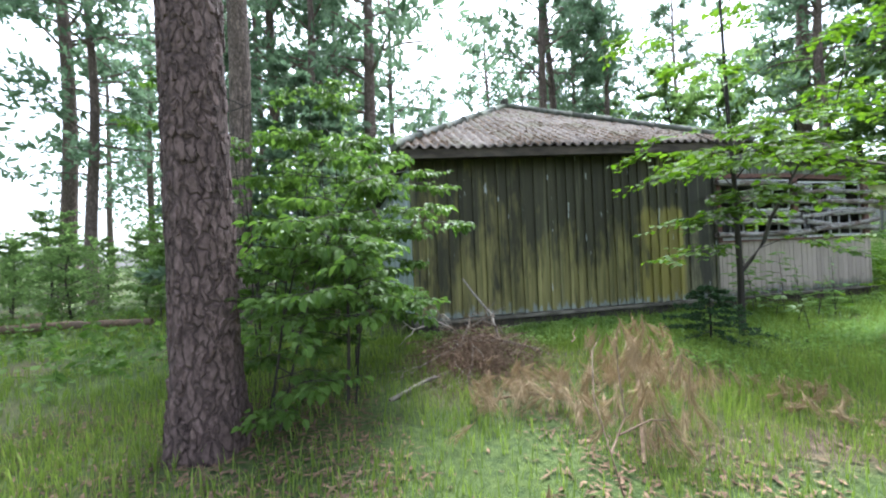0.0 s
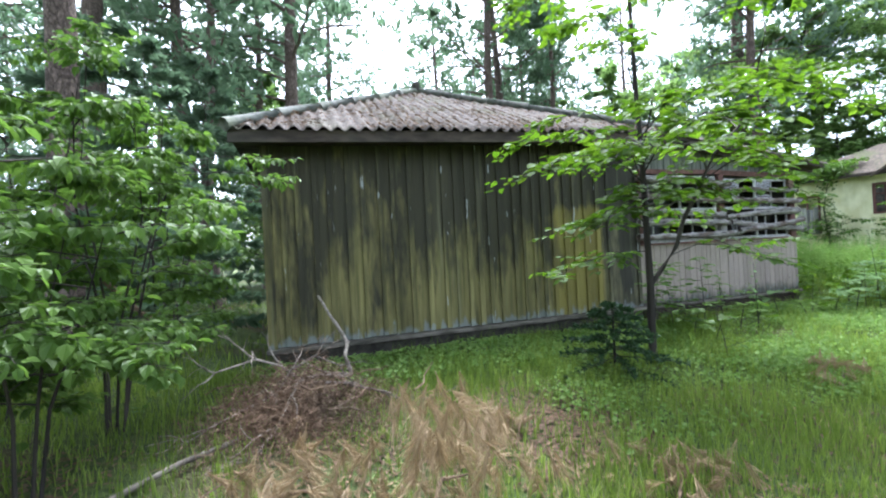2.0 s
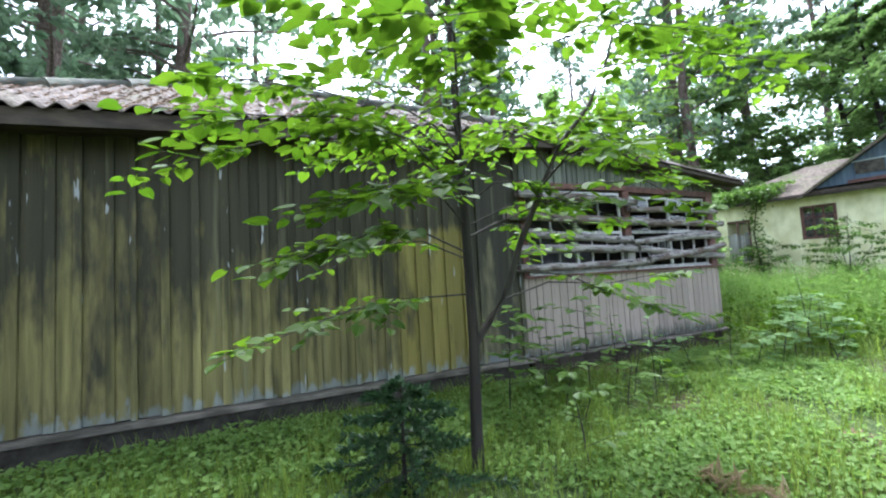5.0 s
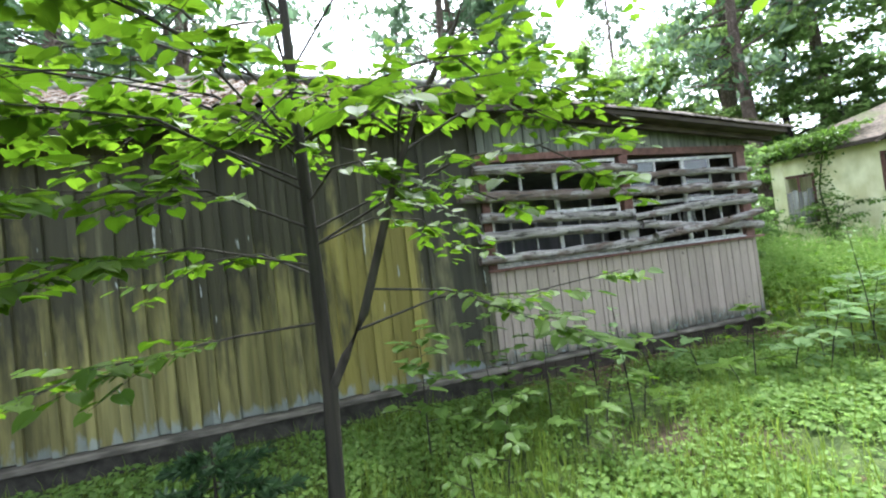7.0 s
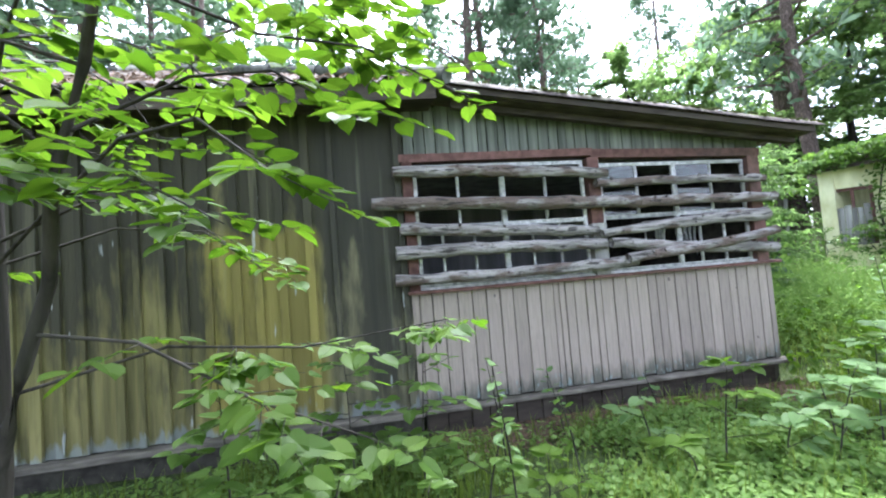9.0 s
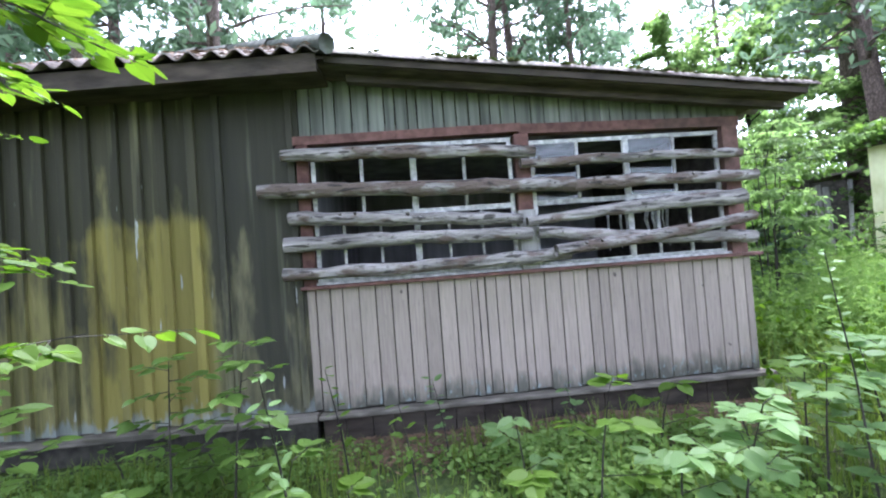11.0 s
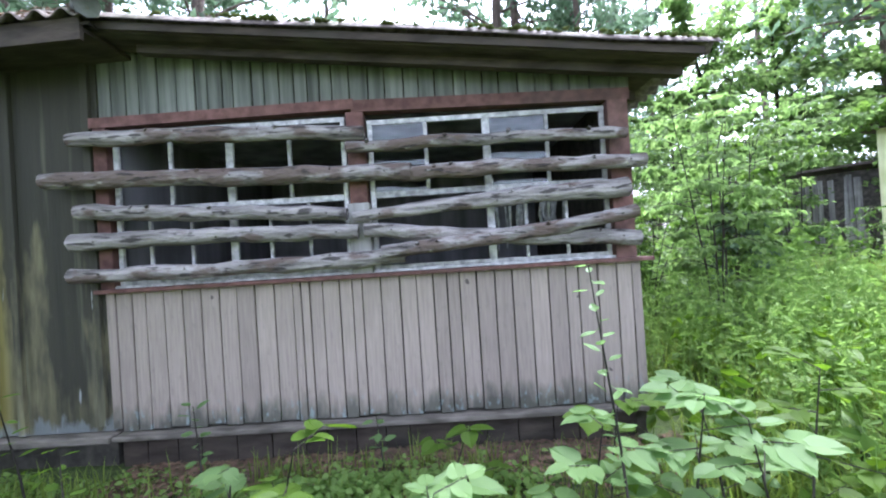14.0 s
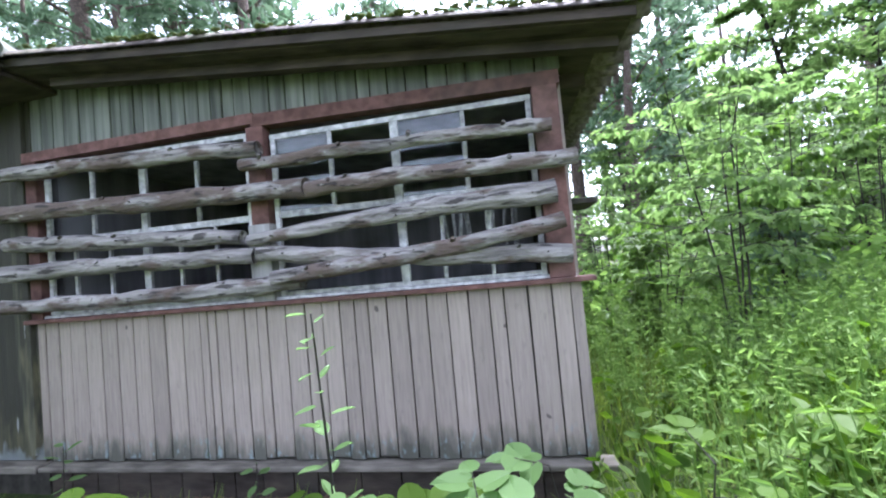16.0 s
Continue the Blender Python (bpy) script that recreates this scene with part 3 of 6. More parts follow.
def main_roof():
    cols = [EAVE_L + 0.0165 * k for k in range(int((EAVE_R - EAVE_L) / 0.0165) + 1)]
    run = PEAK[1] - EAVE_A

    def extent(u):
        t = min((u - EAVE_L) / (PEAK[0] - EAVE_L), (EAVE_R - u) / (EAVE_R - PEAK[0]))
        return 0.0, max(0.02, t * run)
    roof = hut_part("main_roof", wavy(cols, lambda u, v, h: (u, EAVE_A + v, eave_z(u) + (PEAK[2] - eave_z(u)) * v / run + h + 0.03 * noise.noise((u * 0.5, 0, 0))), extent), "slate", "corrugated slate roof strewn with brown pine needles", smooth=True)
    for side, ex in ((-1, EAVE_L), (1, EAVE_R)):
        ys = [EAVE_A + 0.0275 * k for k in range(int((12.9 - EAVE_A) / 0.0275))]
        w = abs(PEAK[0] - ex)

        def extent_y(u, w=w):
            return 0.0, max(0.02, min((u - EAVE_A) / run, 1.0, (13.4 - u) / run) * w)
        s = wavy(ys, lambda u, v, h, side=side, ex=ex, w=w: (ex - side * v, u, eave_z(ex) + (PEAK[2] - eave_z(ex)) * v / w + h), extent_y)
        hut_part("roof_side", s, "slate", parent=roof, smooth=True)
        a, b = Vector((ex, EAVE_A, eave_z(ex) + 0.02)), Vector(PEAK) + Vector((0, 0, 0.03))
        n = 6
        for k in range(n):
            p, q = a.lerp(b, k / n), a.lerp(b, (k + 1.08) / n)
            hut_part("ridge_cap", Shape().tube([p + Vector((0, 0, 0.012 * (k % 2))), q], [0.075, 0.062], 8), "cap", parent=roof, smooth=True)
    for side, ex in ((0, 0), (-1, EAVE_L), (1, EAVE_R)):
        d = 0.045
        if side == 0:
            v = [(EAVE_L + 0.05, EAVE_A + 0.06, eave_z(EAVE_L) - d), (EAVE_R - 0.05, EAVE_A + 0.06, eave_z(EAVE_R) - d), (PEAK[0], PEAK[1], PEAK[2] - d)]
            f = [(0, 1, 2)]
        else:
            v = [(ex - side * 0.05, EAVE_A + 0.06, eave_z(ex) - d), (ex - side * 0.05, 13.0, eave_z(ex) - d), (PEAK[0], 10.2, PEAK[2] - d), (PEAK[0], PEAK[1], PEAK[2] - d)]
            f = [(0, 1, 2, 3)]
        low = [(x, y, z - 0.02) for x, y, z in v]
        n = len(v)
        hut_part("roof_boarding", Shape().add(v + low, [f[0], tuple(i + n for i in reversed(f[0]))] + [(i, (i + 1) % n, (i + 1) % n + n, i + n) for i in range(n)]), "fascia", parent=roof)
    hut_part("ridge_cap", Shape().tube([PEAK, (PEAK[0], 10.9, PEAK[2])], [0.08, 0.08], 8), "cap", parent=roof, smooth=True)
    hut_part("finial", Shape().box(PEAK[0] - 0.08, PEAK[0] + 0.06, PEAK[1] - 0.1, PEAK[1] + 0.1, PEAK[2] - 0.02, PEAK[2] + 0.2, 0.03).tube([(PEAK[0] + 0.05, PEAK[1], PEAK[2] + 0.05), (PEAK[0] + 0.22, PEAK[1] + 0.02, PEAK[2] + 0.04)], [0.06, 0.05], 7), "base", "dark broken ridge finial", parent=roof)
    rng = random.Random(17)
    drift = Shape()
    for k in range(16000):
        u, t = rng.uniform(EAVE_L, EAVE_R), rng.random() ** 1.3
        lo, hi = extent(u)
        v = min(t * run, hi - 0.05)
        if v < 0.02 or noise.noise((u * 1.1, v * 1.4, 6.0)) < rng.uniform(-0.5, 0.35):
            continue
        z = eave_z(u) + (PEAK[2] - eave_z(u)) * v / run + 0.028 * math.cos(2 * math.pi * u / 0.165) + 0.012
        a, l, w = rng.uniform(0, 6.28), rng.uniform(0.015, 0.05), rng.uniform(0.002, 0.008)
        dx, dy = math.cos(a), math.sin(a)
        i = len(drift.v)
        drift.v += [(u - dx * l, EAVE_A + v - dy * l, z - dy * l * 0.57), (u + dy * w, EAVE_A + v - dx * w, z + 0.012), (u + dx * l, EAVE_A + v + dy * l, z + dy * l * 0.57), (u - dy * w, EAVE_A + v + dx * w, z + 0.004)]
        drift.f.append((i, i + 1, i + 2, i + 3))
    hut_part("needle_litter", drift, "litter", "fallen pine needles on the slates", parent=roof)["kind"] = "stuff"
    hut_part("eave_board", tilt_box(EAVE_L + 0.02, EAVE_R - 0.1, EAVE_A + 0.05, EAVE_A + 0.08, eave_z(EAVE_L) - 0.16, eave_z(EAVE_R) - 0.16, 0.14), "fascia", "dark eave board", parent=roof)
    hut_part("soffit", tilt_box(EAVE_L + 0.03, EAVE_R - 0.1, EAVE_A + 0.08, FRONT + 0.1, eave_z(EAVE_L) - 0.1, eave_z(EAVE_R) - 0.1, 0.03), "fascia", parent=roof)
    hut_part("soffit", Shape().box(EAVE_L + 0.03, LEFT, FRONT - 0.03, 12.8, eave_z(EAVE_L) - 0.1, eave_z(EAVE_L) - 0.07), "fascia", parent=roof)


def porch_roof():
    y0, x0, x1 = 6.39, 8.3, 12.42
    cols = [y0 + 0.0205 * k for k in range(int((11.5 - y0) / 0.0205))]
    s = wavy(cols, lambda u, v, h: (x1 - v, u, lean_z(x1 - v) + h - 0.01 * math.sin(v * 2.3)), lambda u: (0.0, x1 - x0), 0.17, 0.032)
    roof = hut_part("porch_roof", s, "slate", "mossy corrugated lean-to roof sloping sideways", smooth=True)
    rake = Shape().add([], [])
    v = []
    for x, d in ((x0, 0.045), (x1 - 0.1, 0.045)):
        v += [(x, y0 + 0.03, lean_z(x) - d), (x, y0 + 0.03, lean_z(x) - d - 0.05), (x, y0 + 0.06, lean_z(x) - d - 0.05), (x, y0 + 0.06, lean_z(x) - d)]
    rake.add(v, [(0, 1, 5, 4), (1, 2, 6, 5), (2, 3, 7, 6), (3, 0, 4, 7), (3, 2, 1, 0), (4, 5, 6, 7)])
    hut_part("rake_board", rake, "fascia", "weathered board along the roof edge", parent=roof)
    v = [(x, y, lean_z(x) - d) for x in (8.5, x1 - 0.15) for y, d in ((y0 + 0.2, 0.101), (y0 + 0.2, 0.16), (y0 + 0.27, 0.16), (y0 + 0.27, 0.101))]
    hut_part("purlin", Shape().add(v, [(0, 1, 5, 4), (1, 2, 6, 5), (2, 3, 7, 6), (3, 0, 4, 7), (3, 2, 1, 0), (4, 5, 6, 7)]), "fascia", "weathered bearer under the eave", parent=roof)
    w = (FRONT - y0 - 0.1) / 3
    for k in range(3):
        a, b = y0 + 0.065 + k * w, y0 + 0.06 + (k + 1) * w
        v = [(x, y, lean_z(x) - d) for x in (x0, x1 - 0.12) for y, d in ((a, 0.075), (a, 0.1), (b, 0.1), (b, 0.075))]
        hut_part("soffit_board", Shape().add(v, [(0, 1, 5, 4), (1, 2, 6, 5), (2, 3, 7, 6), (3, 0, 4, 7), (3, 2, 1, 0), (4, 5, 6, 7)]), "fascia", parent=roof)
    y = y0 + 0.7
    while y < 11:
        hut_part("rafter", Shape().box(RIGHT, x1 - 0.24, y, y + 0.05, lean_z(x1) - 0.13, lean_z(x1) - 0.035), "fascia", parent=roof)
        y += 0.8
    v = [(x, y, lean_z(x) - d) for x in (RIGHT - 0.02, x1 - 0.22) for y, d in ((FRONT, 0.05), (FRONT, 0.07), (11.4, 0.07), (11.4, 0.05))]
    hut_part("eave_soffit", Shape().add(v, [(0, 1, 5, 4), (1, 2, 6, 5), (2, 3, 7, 6), (3, 0, 4, 7), (3, 2, 1, 0), (4, 5, 6, 7)]), "fascia", parent=roof)
    rng = random.Random(21)
    m = Shape()
    for k in range(700):
        x = rng.uniform(x0, x1)
        y = y0 + abs(rng.gauss(0, 0.1))
        r = rng.uniform(0.004, 0.013)
        if noise.noise((x * 2.3, 0.0, 4.0)) < rng.uniform(-0.35, 0.15):
            continue
        bm = bmesh.new()
        bmesh.ops.create_icosphere(bm, subdivisions=1, radius=r)
        m.add([(x + v.co.x * rng.uniform(1.0, 3.2), y + v.co.y * 1.8, lean_z(x) + 0.018 + v.co.z * 0.8) for v in bm.verts], [[v.index for v in f.verts] for f in bm.faces])
        bm.free()
    hut_part("moss", m, "moss", "green moss cushions", parent=roof, smooth=True)["kind"] = "stuff"


front_wall()
side_walls()
porch_front()
porch_windows()
main_roof()
porch_roof()


def nailed_log(xa, za, xb, zb, ra, rb, seed, y=6.665, bow=0.0):
    rng = random.Random(seed)
    n = 15
    pts, rad = [], []
    for k in range(n):
        t = k / (n - 1)
        pts.append(((xa + (xb - xa) * t), y + rng.uniform(-0.008, 0.008), za + (zb - za) * t + bow * math.sin(math.pi * t) + rng.uniform(-0.008, 0.008)))
        rad.append((ra + (rb - ra) * t) * rng.uniform(0.9, 1.1))
    s = Shape().tube(pts, rad, 12, True, 0.07, rng)
    for k in range(4):
        t = rng.uniform(0.1, 0.9)
        p = Vector(pts[int(t * (n - 1))])
        s.tube([p, p + Vector((rng.uniform(-0.02, 0.02), -0.05, rng.uniform(0.02, 0.05)))], [0.018, 0.014], 6)
    ob = part("log", s, "log", smooth=True)
    for k in (0.1, 0.52, 0.93):
        x = xa + (xb - xa) * k
        z = za + (zb - za) * k
        part("nail", Shape().tube([(x, y - max(ra, rb) - 0.006, z), (x, y, z)], [0.006, 0.006], 6), "base", ob)
    return tagged(ob, "weathered grey log nailed across the porch window", "log", "logs across the porch window")


LOGS = ((7.93, 2.49, 10.03, 2.415, 0.052, 0.055), (7.73, 2.215, 10.35, 2.117, 0.06, 0.064), (7.96, 1.985, 9.88, 1.85, 0.056, 0.05),
        (7.91, 1.762, 9.95, 1.72, 0.062, 0.05), (7.89, 1.53, 10.27, 1.535, 0.05, 0.058), (9.90, 2.32, 11.88, 2.295, 0.045, 0.04),
        (10.28, 2.11, 12.0, 2.10, 0.055, 0.048), (9.92, 1.82, 11.87, 1.915, 0.04, 0.068), (10.0, 1.73, 11.92, 1.56, 0.05, 0.058), (10.12, 1.56, 11.89, 1.735, 0.052, 0.045))
for i, g in enumerate(LOGS):
    nailed_log(*g, seed=40 + i, y=6.655 - (0.08 if i in (9,) else 0.0) - (0.02 if i == 8 else 0), bow=(0.02, 0.0, 0.0, 0.015, -0.02, 0.01, 0.005, 0.02, -0.02, -0.02)[i])

# ---- the yellow house beyond ----
HC = Vector((18.05, 9.0, 0))


def yellow_house():
    house = thing("yellow_house", HC.x, HC.y, 0.4, "low yellow limewashed house, overgrown, with a mossy roof", "house")
    o = Vector((HC.x, HC.y, 0.4))

    def rel(s):
        s.v = [(x - o.x, y - o.y, z - o.z) for x, y, z in s.v]
        return s

    def face(a, b, z0, z1, hole=None, thick=0.25):
        """A wall from a to b on the plan with one opening (from, to, foot, head) along it."""
        a, b = Vector(a), Vector(b)
        d = (b - a).normalized()
        nrm = Vector((-d.y, d.x))
        length = (b - a).length
        cells = [(0, length, z0, z1)]
        if hole:
            u0, u1, w0, w1 = hole
            cells = [(0, u0, z0, z1), (u1, length, z0, z1), (u0, u1, z0, w0), (u0, u1, w1, z1)]
        for u0, u1, w0, w1 in cells:
            q = [a + d * u0, a + d * u1, a + d * u1 + nrm * thick, a + d * u0 + nrm * thick]
            s = Shape().add([(p.x, p.y, z) for z in (w0, w1) for p in q], [(3, 2, 1, 0), (4, 5, 6, 7)] + [(i, (i + 1) % 4, (i + 1) % 4 + 4, i + 4) for i in range(4)])
            wall = part("wall", rel(s), "yellow", house)
        return wall, a, d, nrm

    def bar(parent, name, a, d, nrm, u0, u1, w0, w1, depth0, depth1, material):
        q = [a + d * u0 + nrm * depth0, a + d * u1 + nrm * depth0, a + d * u1 + nrm * depth1, a + d * u0 + nrm * depth1]
        s = Shape().add([(p.x, p.y, z) for z in (w0, w1) for p in q], [(3, 2, 1, 0), (4, 5, 6, 7)] + [(i, (i + 1) % 4, (i + 1) % 4 + 4, i + 4) for i in range(4)])
        return part(name, rel(s), material, parent)

    c = Vector((HC.x, HC.y))
    far = c + Vector((-0.49, 0.872)) * 1.3
    w1, a, d, nrm = face(far, c, 0.3, 3.12, (0.18, 0.8, 1.4, 2.6))
    win = bar(house, "window", a, d, nrm, 0.18, 0.8, 1.4, 1.46, 0.03, 0.12, "red")
    for u0, u1, z0, z1 in ((0.18, 0.24, 1.46, 2.6), (0.74, 0.8, 1.46, 2.6), (0.24, 0.74, 2.54, 2.6), (0.47, 0.52, 2.1, 2.54)):
        bar(win, "frame_bar", a, d, nrm, u0, u1, z0, z1, 0.03, 0.12, "red")
    rng = random.Random(4)
    u = 0.19
    while u < 0.74:
        w = rng.uniform(0.08, 0.11)
        bar(win, "nailed_plank", a, d, nrm, u, min(u + w - 0.008, 0.79), 1.38 + rng.uniform(0, 0.04), 2.2 + rng.uniform(-0.06, 0.06), -0.03, 0.0, "grey_plank")
        u += w
    right = c + Vector((0.3, -0.954)) * 2.7
    w2, a2, d2, n2 = face(c, right, 0.3, 3.12, (0.6, 1.32, 1.9, 2.8))
    win2 = bar(house, "window", a2, d2, n2, 0.6, 1.32, 1.9, 1.96, 0.03, 0.12, "red")
    for u0, u1, z0, z1 in ((0.6, 0.67, 1.96, 2.8), (1.25, 1.32, 1.96, 2.8), (0.67, 1.25, 2.74, 2.8), (0.84, 0.88, 1.96, 2.74), (1.04, 1.08, 1.96, 2.74), (0.67, 1.25, 2.2, 2.24), (0.67, 1.25, 2.46, 2.5)):
        bar(win2, "frame_bar", a2, d2, n2, u0, u1, z0, z1, 0.03, 0.1, "red")
    end = right + Vector((0.9, -0.43)) * 4.0
    face(right, end, 0.3, 3.12)
    back = far + Vector((0.96, 0.28)) * 4
    face(back, far, 0.3, 3.12)
    part("dark_interior", rel(Shape().add([(p.x, p.y, z) for z in (0.3, 3.0) for p in (back, end + Vector((4, 4)))], [(0, 1, 3, 2)])), "base", house)
    # roof: three sloping faces above an overhanging eave
    mid = (far + back + right + end) / 4 + Vector((0.9, 0.5))

    def out(p):
        return p + (p - mid).normalized() * (0.2 if p in (far, back) else 0.45)
    eave = [out(back), out(far), out(c), out(right), out(end)]
    top = [mid + (p - mid) * 0.25 for p in (back, far, c, right, end)]
    s = Shape()
    n = 7
    for i in range(4):
        for j in range(n):
            for k in range(n):
                quad = []
                for jj, kk in ((j, k), (j + 1, k), (j + 1, k + 1), (j, k + 1)):
                    e = eave[i].lerp(eave[i + 1], jj / n)
                    t = top[i].lerp(top[i + 1], jj / n)
                    p = e.lerp(t, kk / n)
                    quad.append((p.x, p.y, 3.08 + 1.1 * kk / n + 0.06 * noise.noise((p.x * 1.4, p.y * 1.4, 0))))
                s.add(quad, [(0, 1, 2, 3)])
    part("roof", rel(s), "old_roof", house, "sagging brown roof with moss and creepers")
    s = Shape()
    for i in range(4):
        a3, b3 = eave[i], eave[i + 1]
        s.add([(a3.x, a3.y, 2.99), (b3.x, b3.y, 2.99), (b3.x, b3.y, 3.09), (a3.x, a3.y, 3.09)], [(0, 1, 2, 3)])
        ia, ib = a3.lerp(mid, 0.15), b3.lerp(mid, 0.15)
        s.add([(a3.x, a3.y, 2.99), (b3.x, b3.y, 2.99), (ib.x, ib.y, 3.12), (ia.x, ia.y, 3.12)], [(0, 1, 2, 3)])
    part("eave_board", rel(s), "fascia", house)
    # blue gable over the right-hand wall
    d2 = Vector((0.3, -0.954))
    n2 = Vector((-0.954, -0.3))
    g0 = c + d2 * 1.0 + n2 * 0.3
    g1, apex = g0 + d2 * 4.6, g0 + d2 * 2.3
    s = Shape()
    inn = -n2 * 0.12
    s.add([(g0.x, g0.y, 3.2), (g1.x, g1.y, 3.2), (apex.x, apex.y, 4.85), (g0.x + inn.x, g0.y + inn.y, 3.2), (g1.x + inn.x, g1.y + inn.y, 3.2), (apex.x + inn.x, apex.y + inn.y, 4.85)], [(0, 1, 2), (5, 4, 3), (0, 3, 4, 1), (1, 4, 5, 2), (2, 5, 3, 0)])
    gable = part("gable", rel(s), "blue", house, "dark blue boarded gable")
    a4 = Vector((g0.x, g0.y))
    for u0, u1, z0, z1, m in ((0.75, 1.25, 3.4, 3.7, "base"), (0.7, 1.3, 3.7, 3.73, "side"), (0.6, 4.0, 3.2, 3.28, "red")):
        bar(gable, "hatch", a4, d2, -n2, u0, u1, z0, z1, -0.03, 0.02, m)
    deep, fwd = -n2 * 5.0, n2 * 0.25
    ap = apex + fwd
    for e, sign in ((g0, -1), (g1, 1)):
        e = e + fwd + d2 * (0.35 * sign)
        s = Shape()
        k = 10
        for i in range(k):
            for j in range(k):
                q = []
                for ii, jj in ((i, j), (i + 1, j), (i + 1, j + 1), (i, j + 1)):
                    w = e.lerp(ap, ii / k) + deep * (jj / k)
                    q.append((w.x, w.y, 3.0 + 1.95 * ii / k + 0.05 * noise.noise((w.x * 1.5, w.y * 1.5, 3.0)) * (0 < jj)))
                s.add(q, [(0, 1, 2, 3)])
        s.add([(e.x, e.y, 2.92), (ap.x, ap.y, 4.87), (ap.x, ap.y, 4.95), (e.x, e.y, 3.0)], [(0, 1, 2, 3)])
        part("gable_roof", rel(s), "old_roof", house)


yellow_house()


def plank_shed():
    """A half-collapsed grey shed far back among the trees."""
    x, y = 23.0, 18.4
    z = ground_z(x, y)
    shed = thing("plank_shed", x, y, z, "half-collapsed grey plank shed among the trees", "shed")
    rng = random.Random(12)
    turn = pose(0, 0, 0, 0, 0, -42)
    part("wall", Shape().box(-2.4, 2.4, 0.1, 0.2, -0.1, 2.7), "base", shed, at=turn)
    u = -2.4
    while u < 2.4:
        w = rng.uniform(0.14, 0.22)
        if rng.random() > 0.35:
            part("plank", Shape().box(u, u + w - 0.02, 0.0, 0.04, -0.1, 2.7 + rng.uniform(-0.25, 0.05)), "grey_plank", shed, at=turn @ pose(0, 0, 0, 0, rng.uniform(-2, 2), 0))
        u += w
    part("roof", tilt_box(-2.7, 2.7, -0.4, 3.0, 2.72, 2.85, 0.08), "slate", shed, at=turn)


plank_shed()

# ---- trees ----


def limb(shape, a, b, r0, r1, rng, n=5, sag=0.1, sides=6):
    a, b = Vector(a), Vector(b)
    pts = []
    for k in range(n):
        t = k / (n - 1)
        p = a.lerp(b, t) + Vector((rng.uniform(-1, 1), rng.uniform(-1, 1), rng.uniform(-1, 1))) * (0.04 * (b - a).length * (0 < k < n - 1))
        pts.append(p + Vector((0, 0, sag * math.sin(math.pi * t))))
    shape.tube(pts, [r0 + (r1 - r0) * k / (n - 1) for k in range(n)], sides)
    return pts


def tuft(shape, c, d, size, rng, n=6):
    """A spray of needles."""
    for k in range(n):
        v = (d + rand_dir(rng) * 0.75).normalized() * size * rng.uniform(0.7, 1.2)
        s = v.cross(rand_dir(rng)).normalized() * size * 0.16
        i = len(shape.v)
        shape.v += [tuple(c - s * 0.4), tuple(c + v * 0.6 + s), tuple(c + v), tuple(c + v * 0.6 - s)]
        shape.f.append((i, i + 1, i + 2, i + 3))


def pine(seed, h, r, bare, name="pine_tree", label="tall pine with a bare reddish trunk", tufts=30, limbs_n=38):
    rng = random.Random(seed)
    tree = thing(name, 0, 0, 0, label, "tree", "pines of the wood")
    n = 12
    pts = [Vector((0.15 * math.sin(k * 0.7 + seed), 0.15 * math.cos(k * 0.5 + seed), h * k / (n - 1) - (0.3 if k == 0 else 0))) * (1 if k else 1) for k in range(n)]
    pts[0].x = pts[0].y = 0
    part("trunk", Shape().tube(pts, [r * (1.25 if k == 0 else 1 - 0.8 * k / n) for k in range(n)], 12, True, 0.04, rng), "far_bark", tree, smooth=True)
    wood, green = Shape(), Shape()
    for k in range(limbs_n):
        t = bare + (1 - bare) * (k + rng.random()) / limbs_n
        i = min(n - 2, int(t * (n - 1)))
        p = pts[i].lerp(pts[i + 1], t * (n - 1) - i)
        a = rng.uniform(0, 2 * math.pi)
        length = h * 0.17 * (1.15 - 0.75 * (t - bare) / (1 - bare)) * rng.uniform(0.6, 1.2)
        tip = p + Vector((math.cos(a) * length, math.sin(a) * length, length * rng.uniform(-0.15, 0.45)))
        lp = limb(wood, p, tip, r * 0.22, r * 0.05, rng, 4, 0.05 * length, 5)
        for q in range(tufts):
            s = rng.uniform(0.35, 1.05)
            c = p.lerp(tip, s) + rand_dir(rng) * rng.uniform(0.05, 0.32) * length
            tuft(green, c, (rand_dir(rng, 0.6) + (tip - p).normalized() * 0.4).normalized(), rng.uniform(0.28, 0.5), rng, 4)
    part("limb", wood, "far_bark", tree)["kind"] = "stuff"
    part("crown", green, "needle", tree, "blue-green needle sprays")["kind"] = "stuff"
    return tree


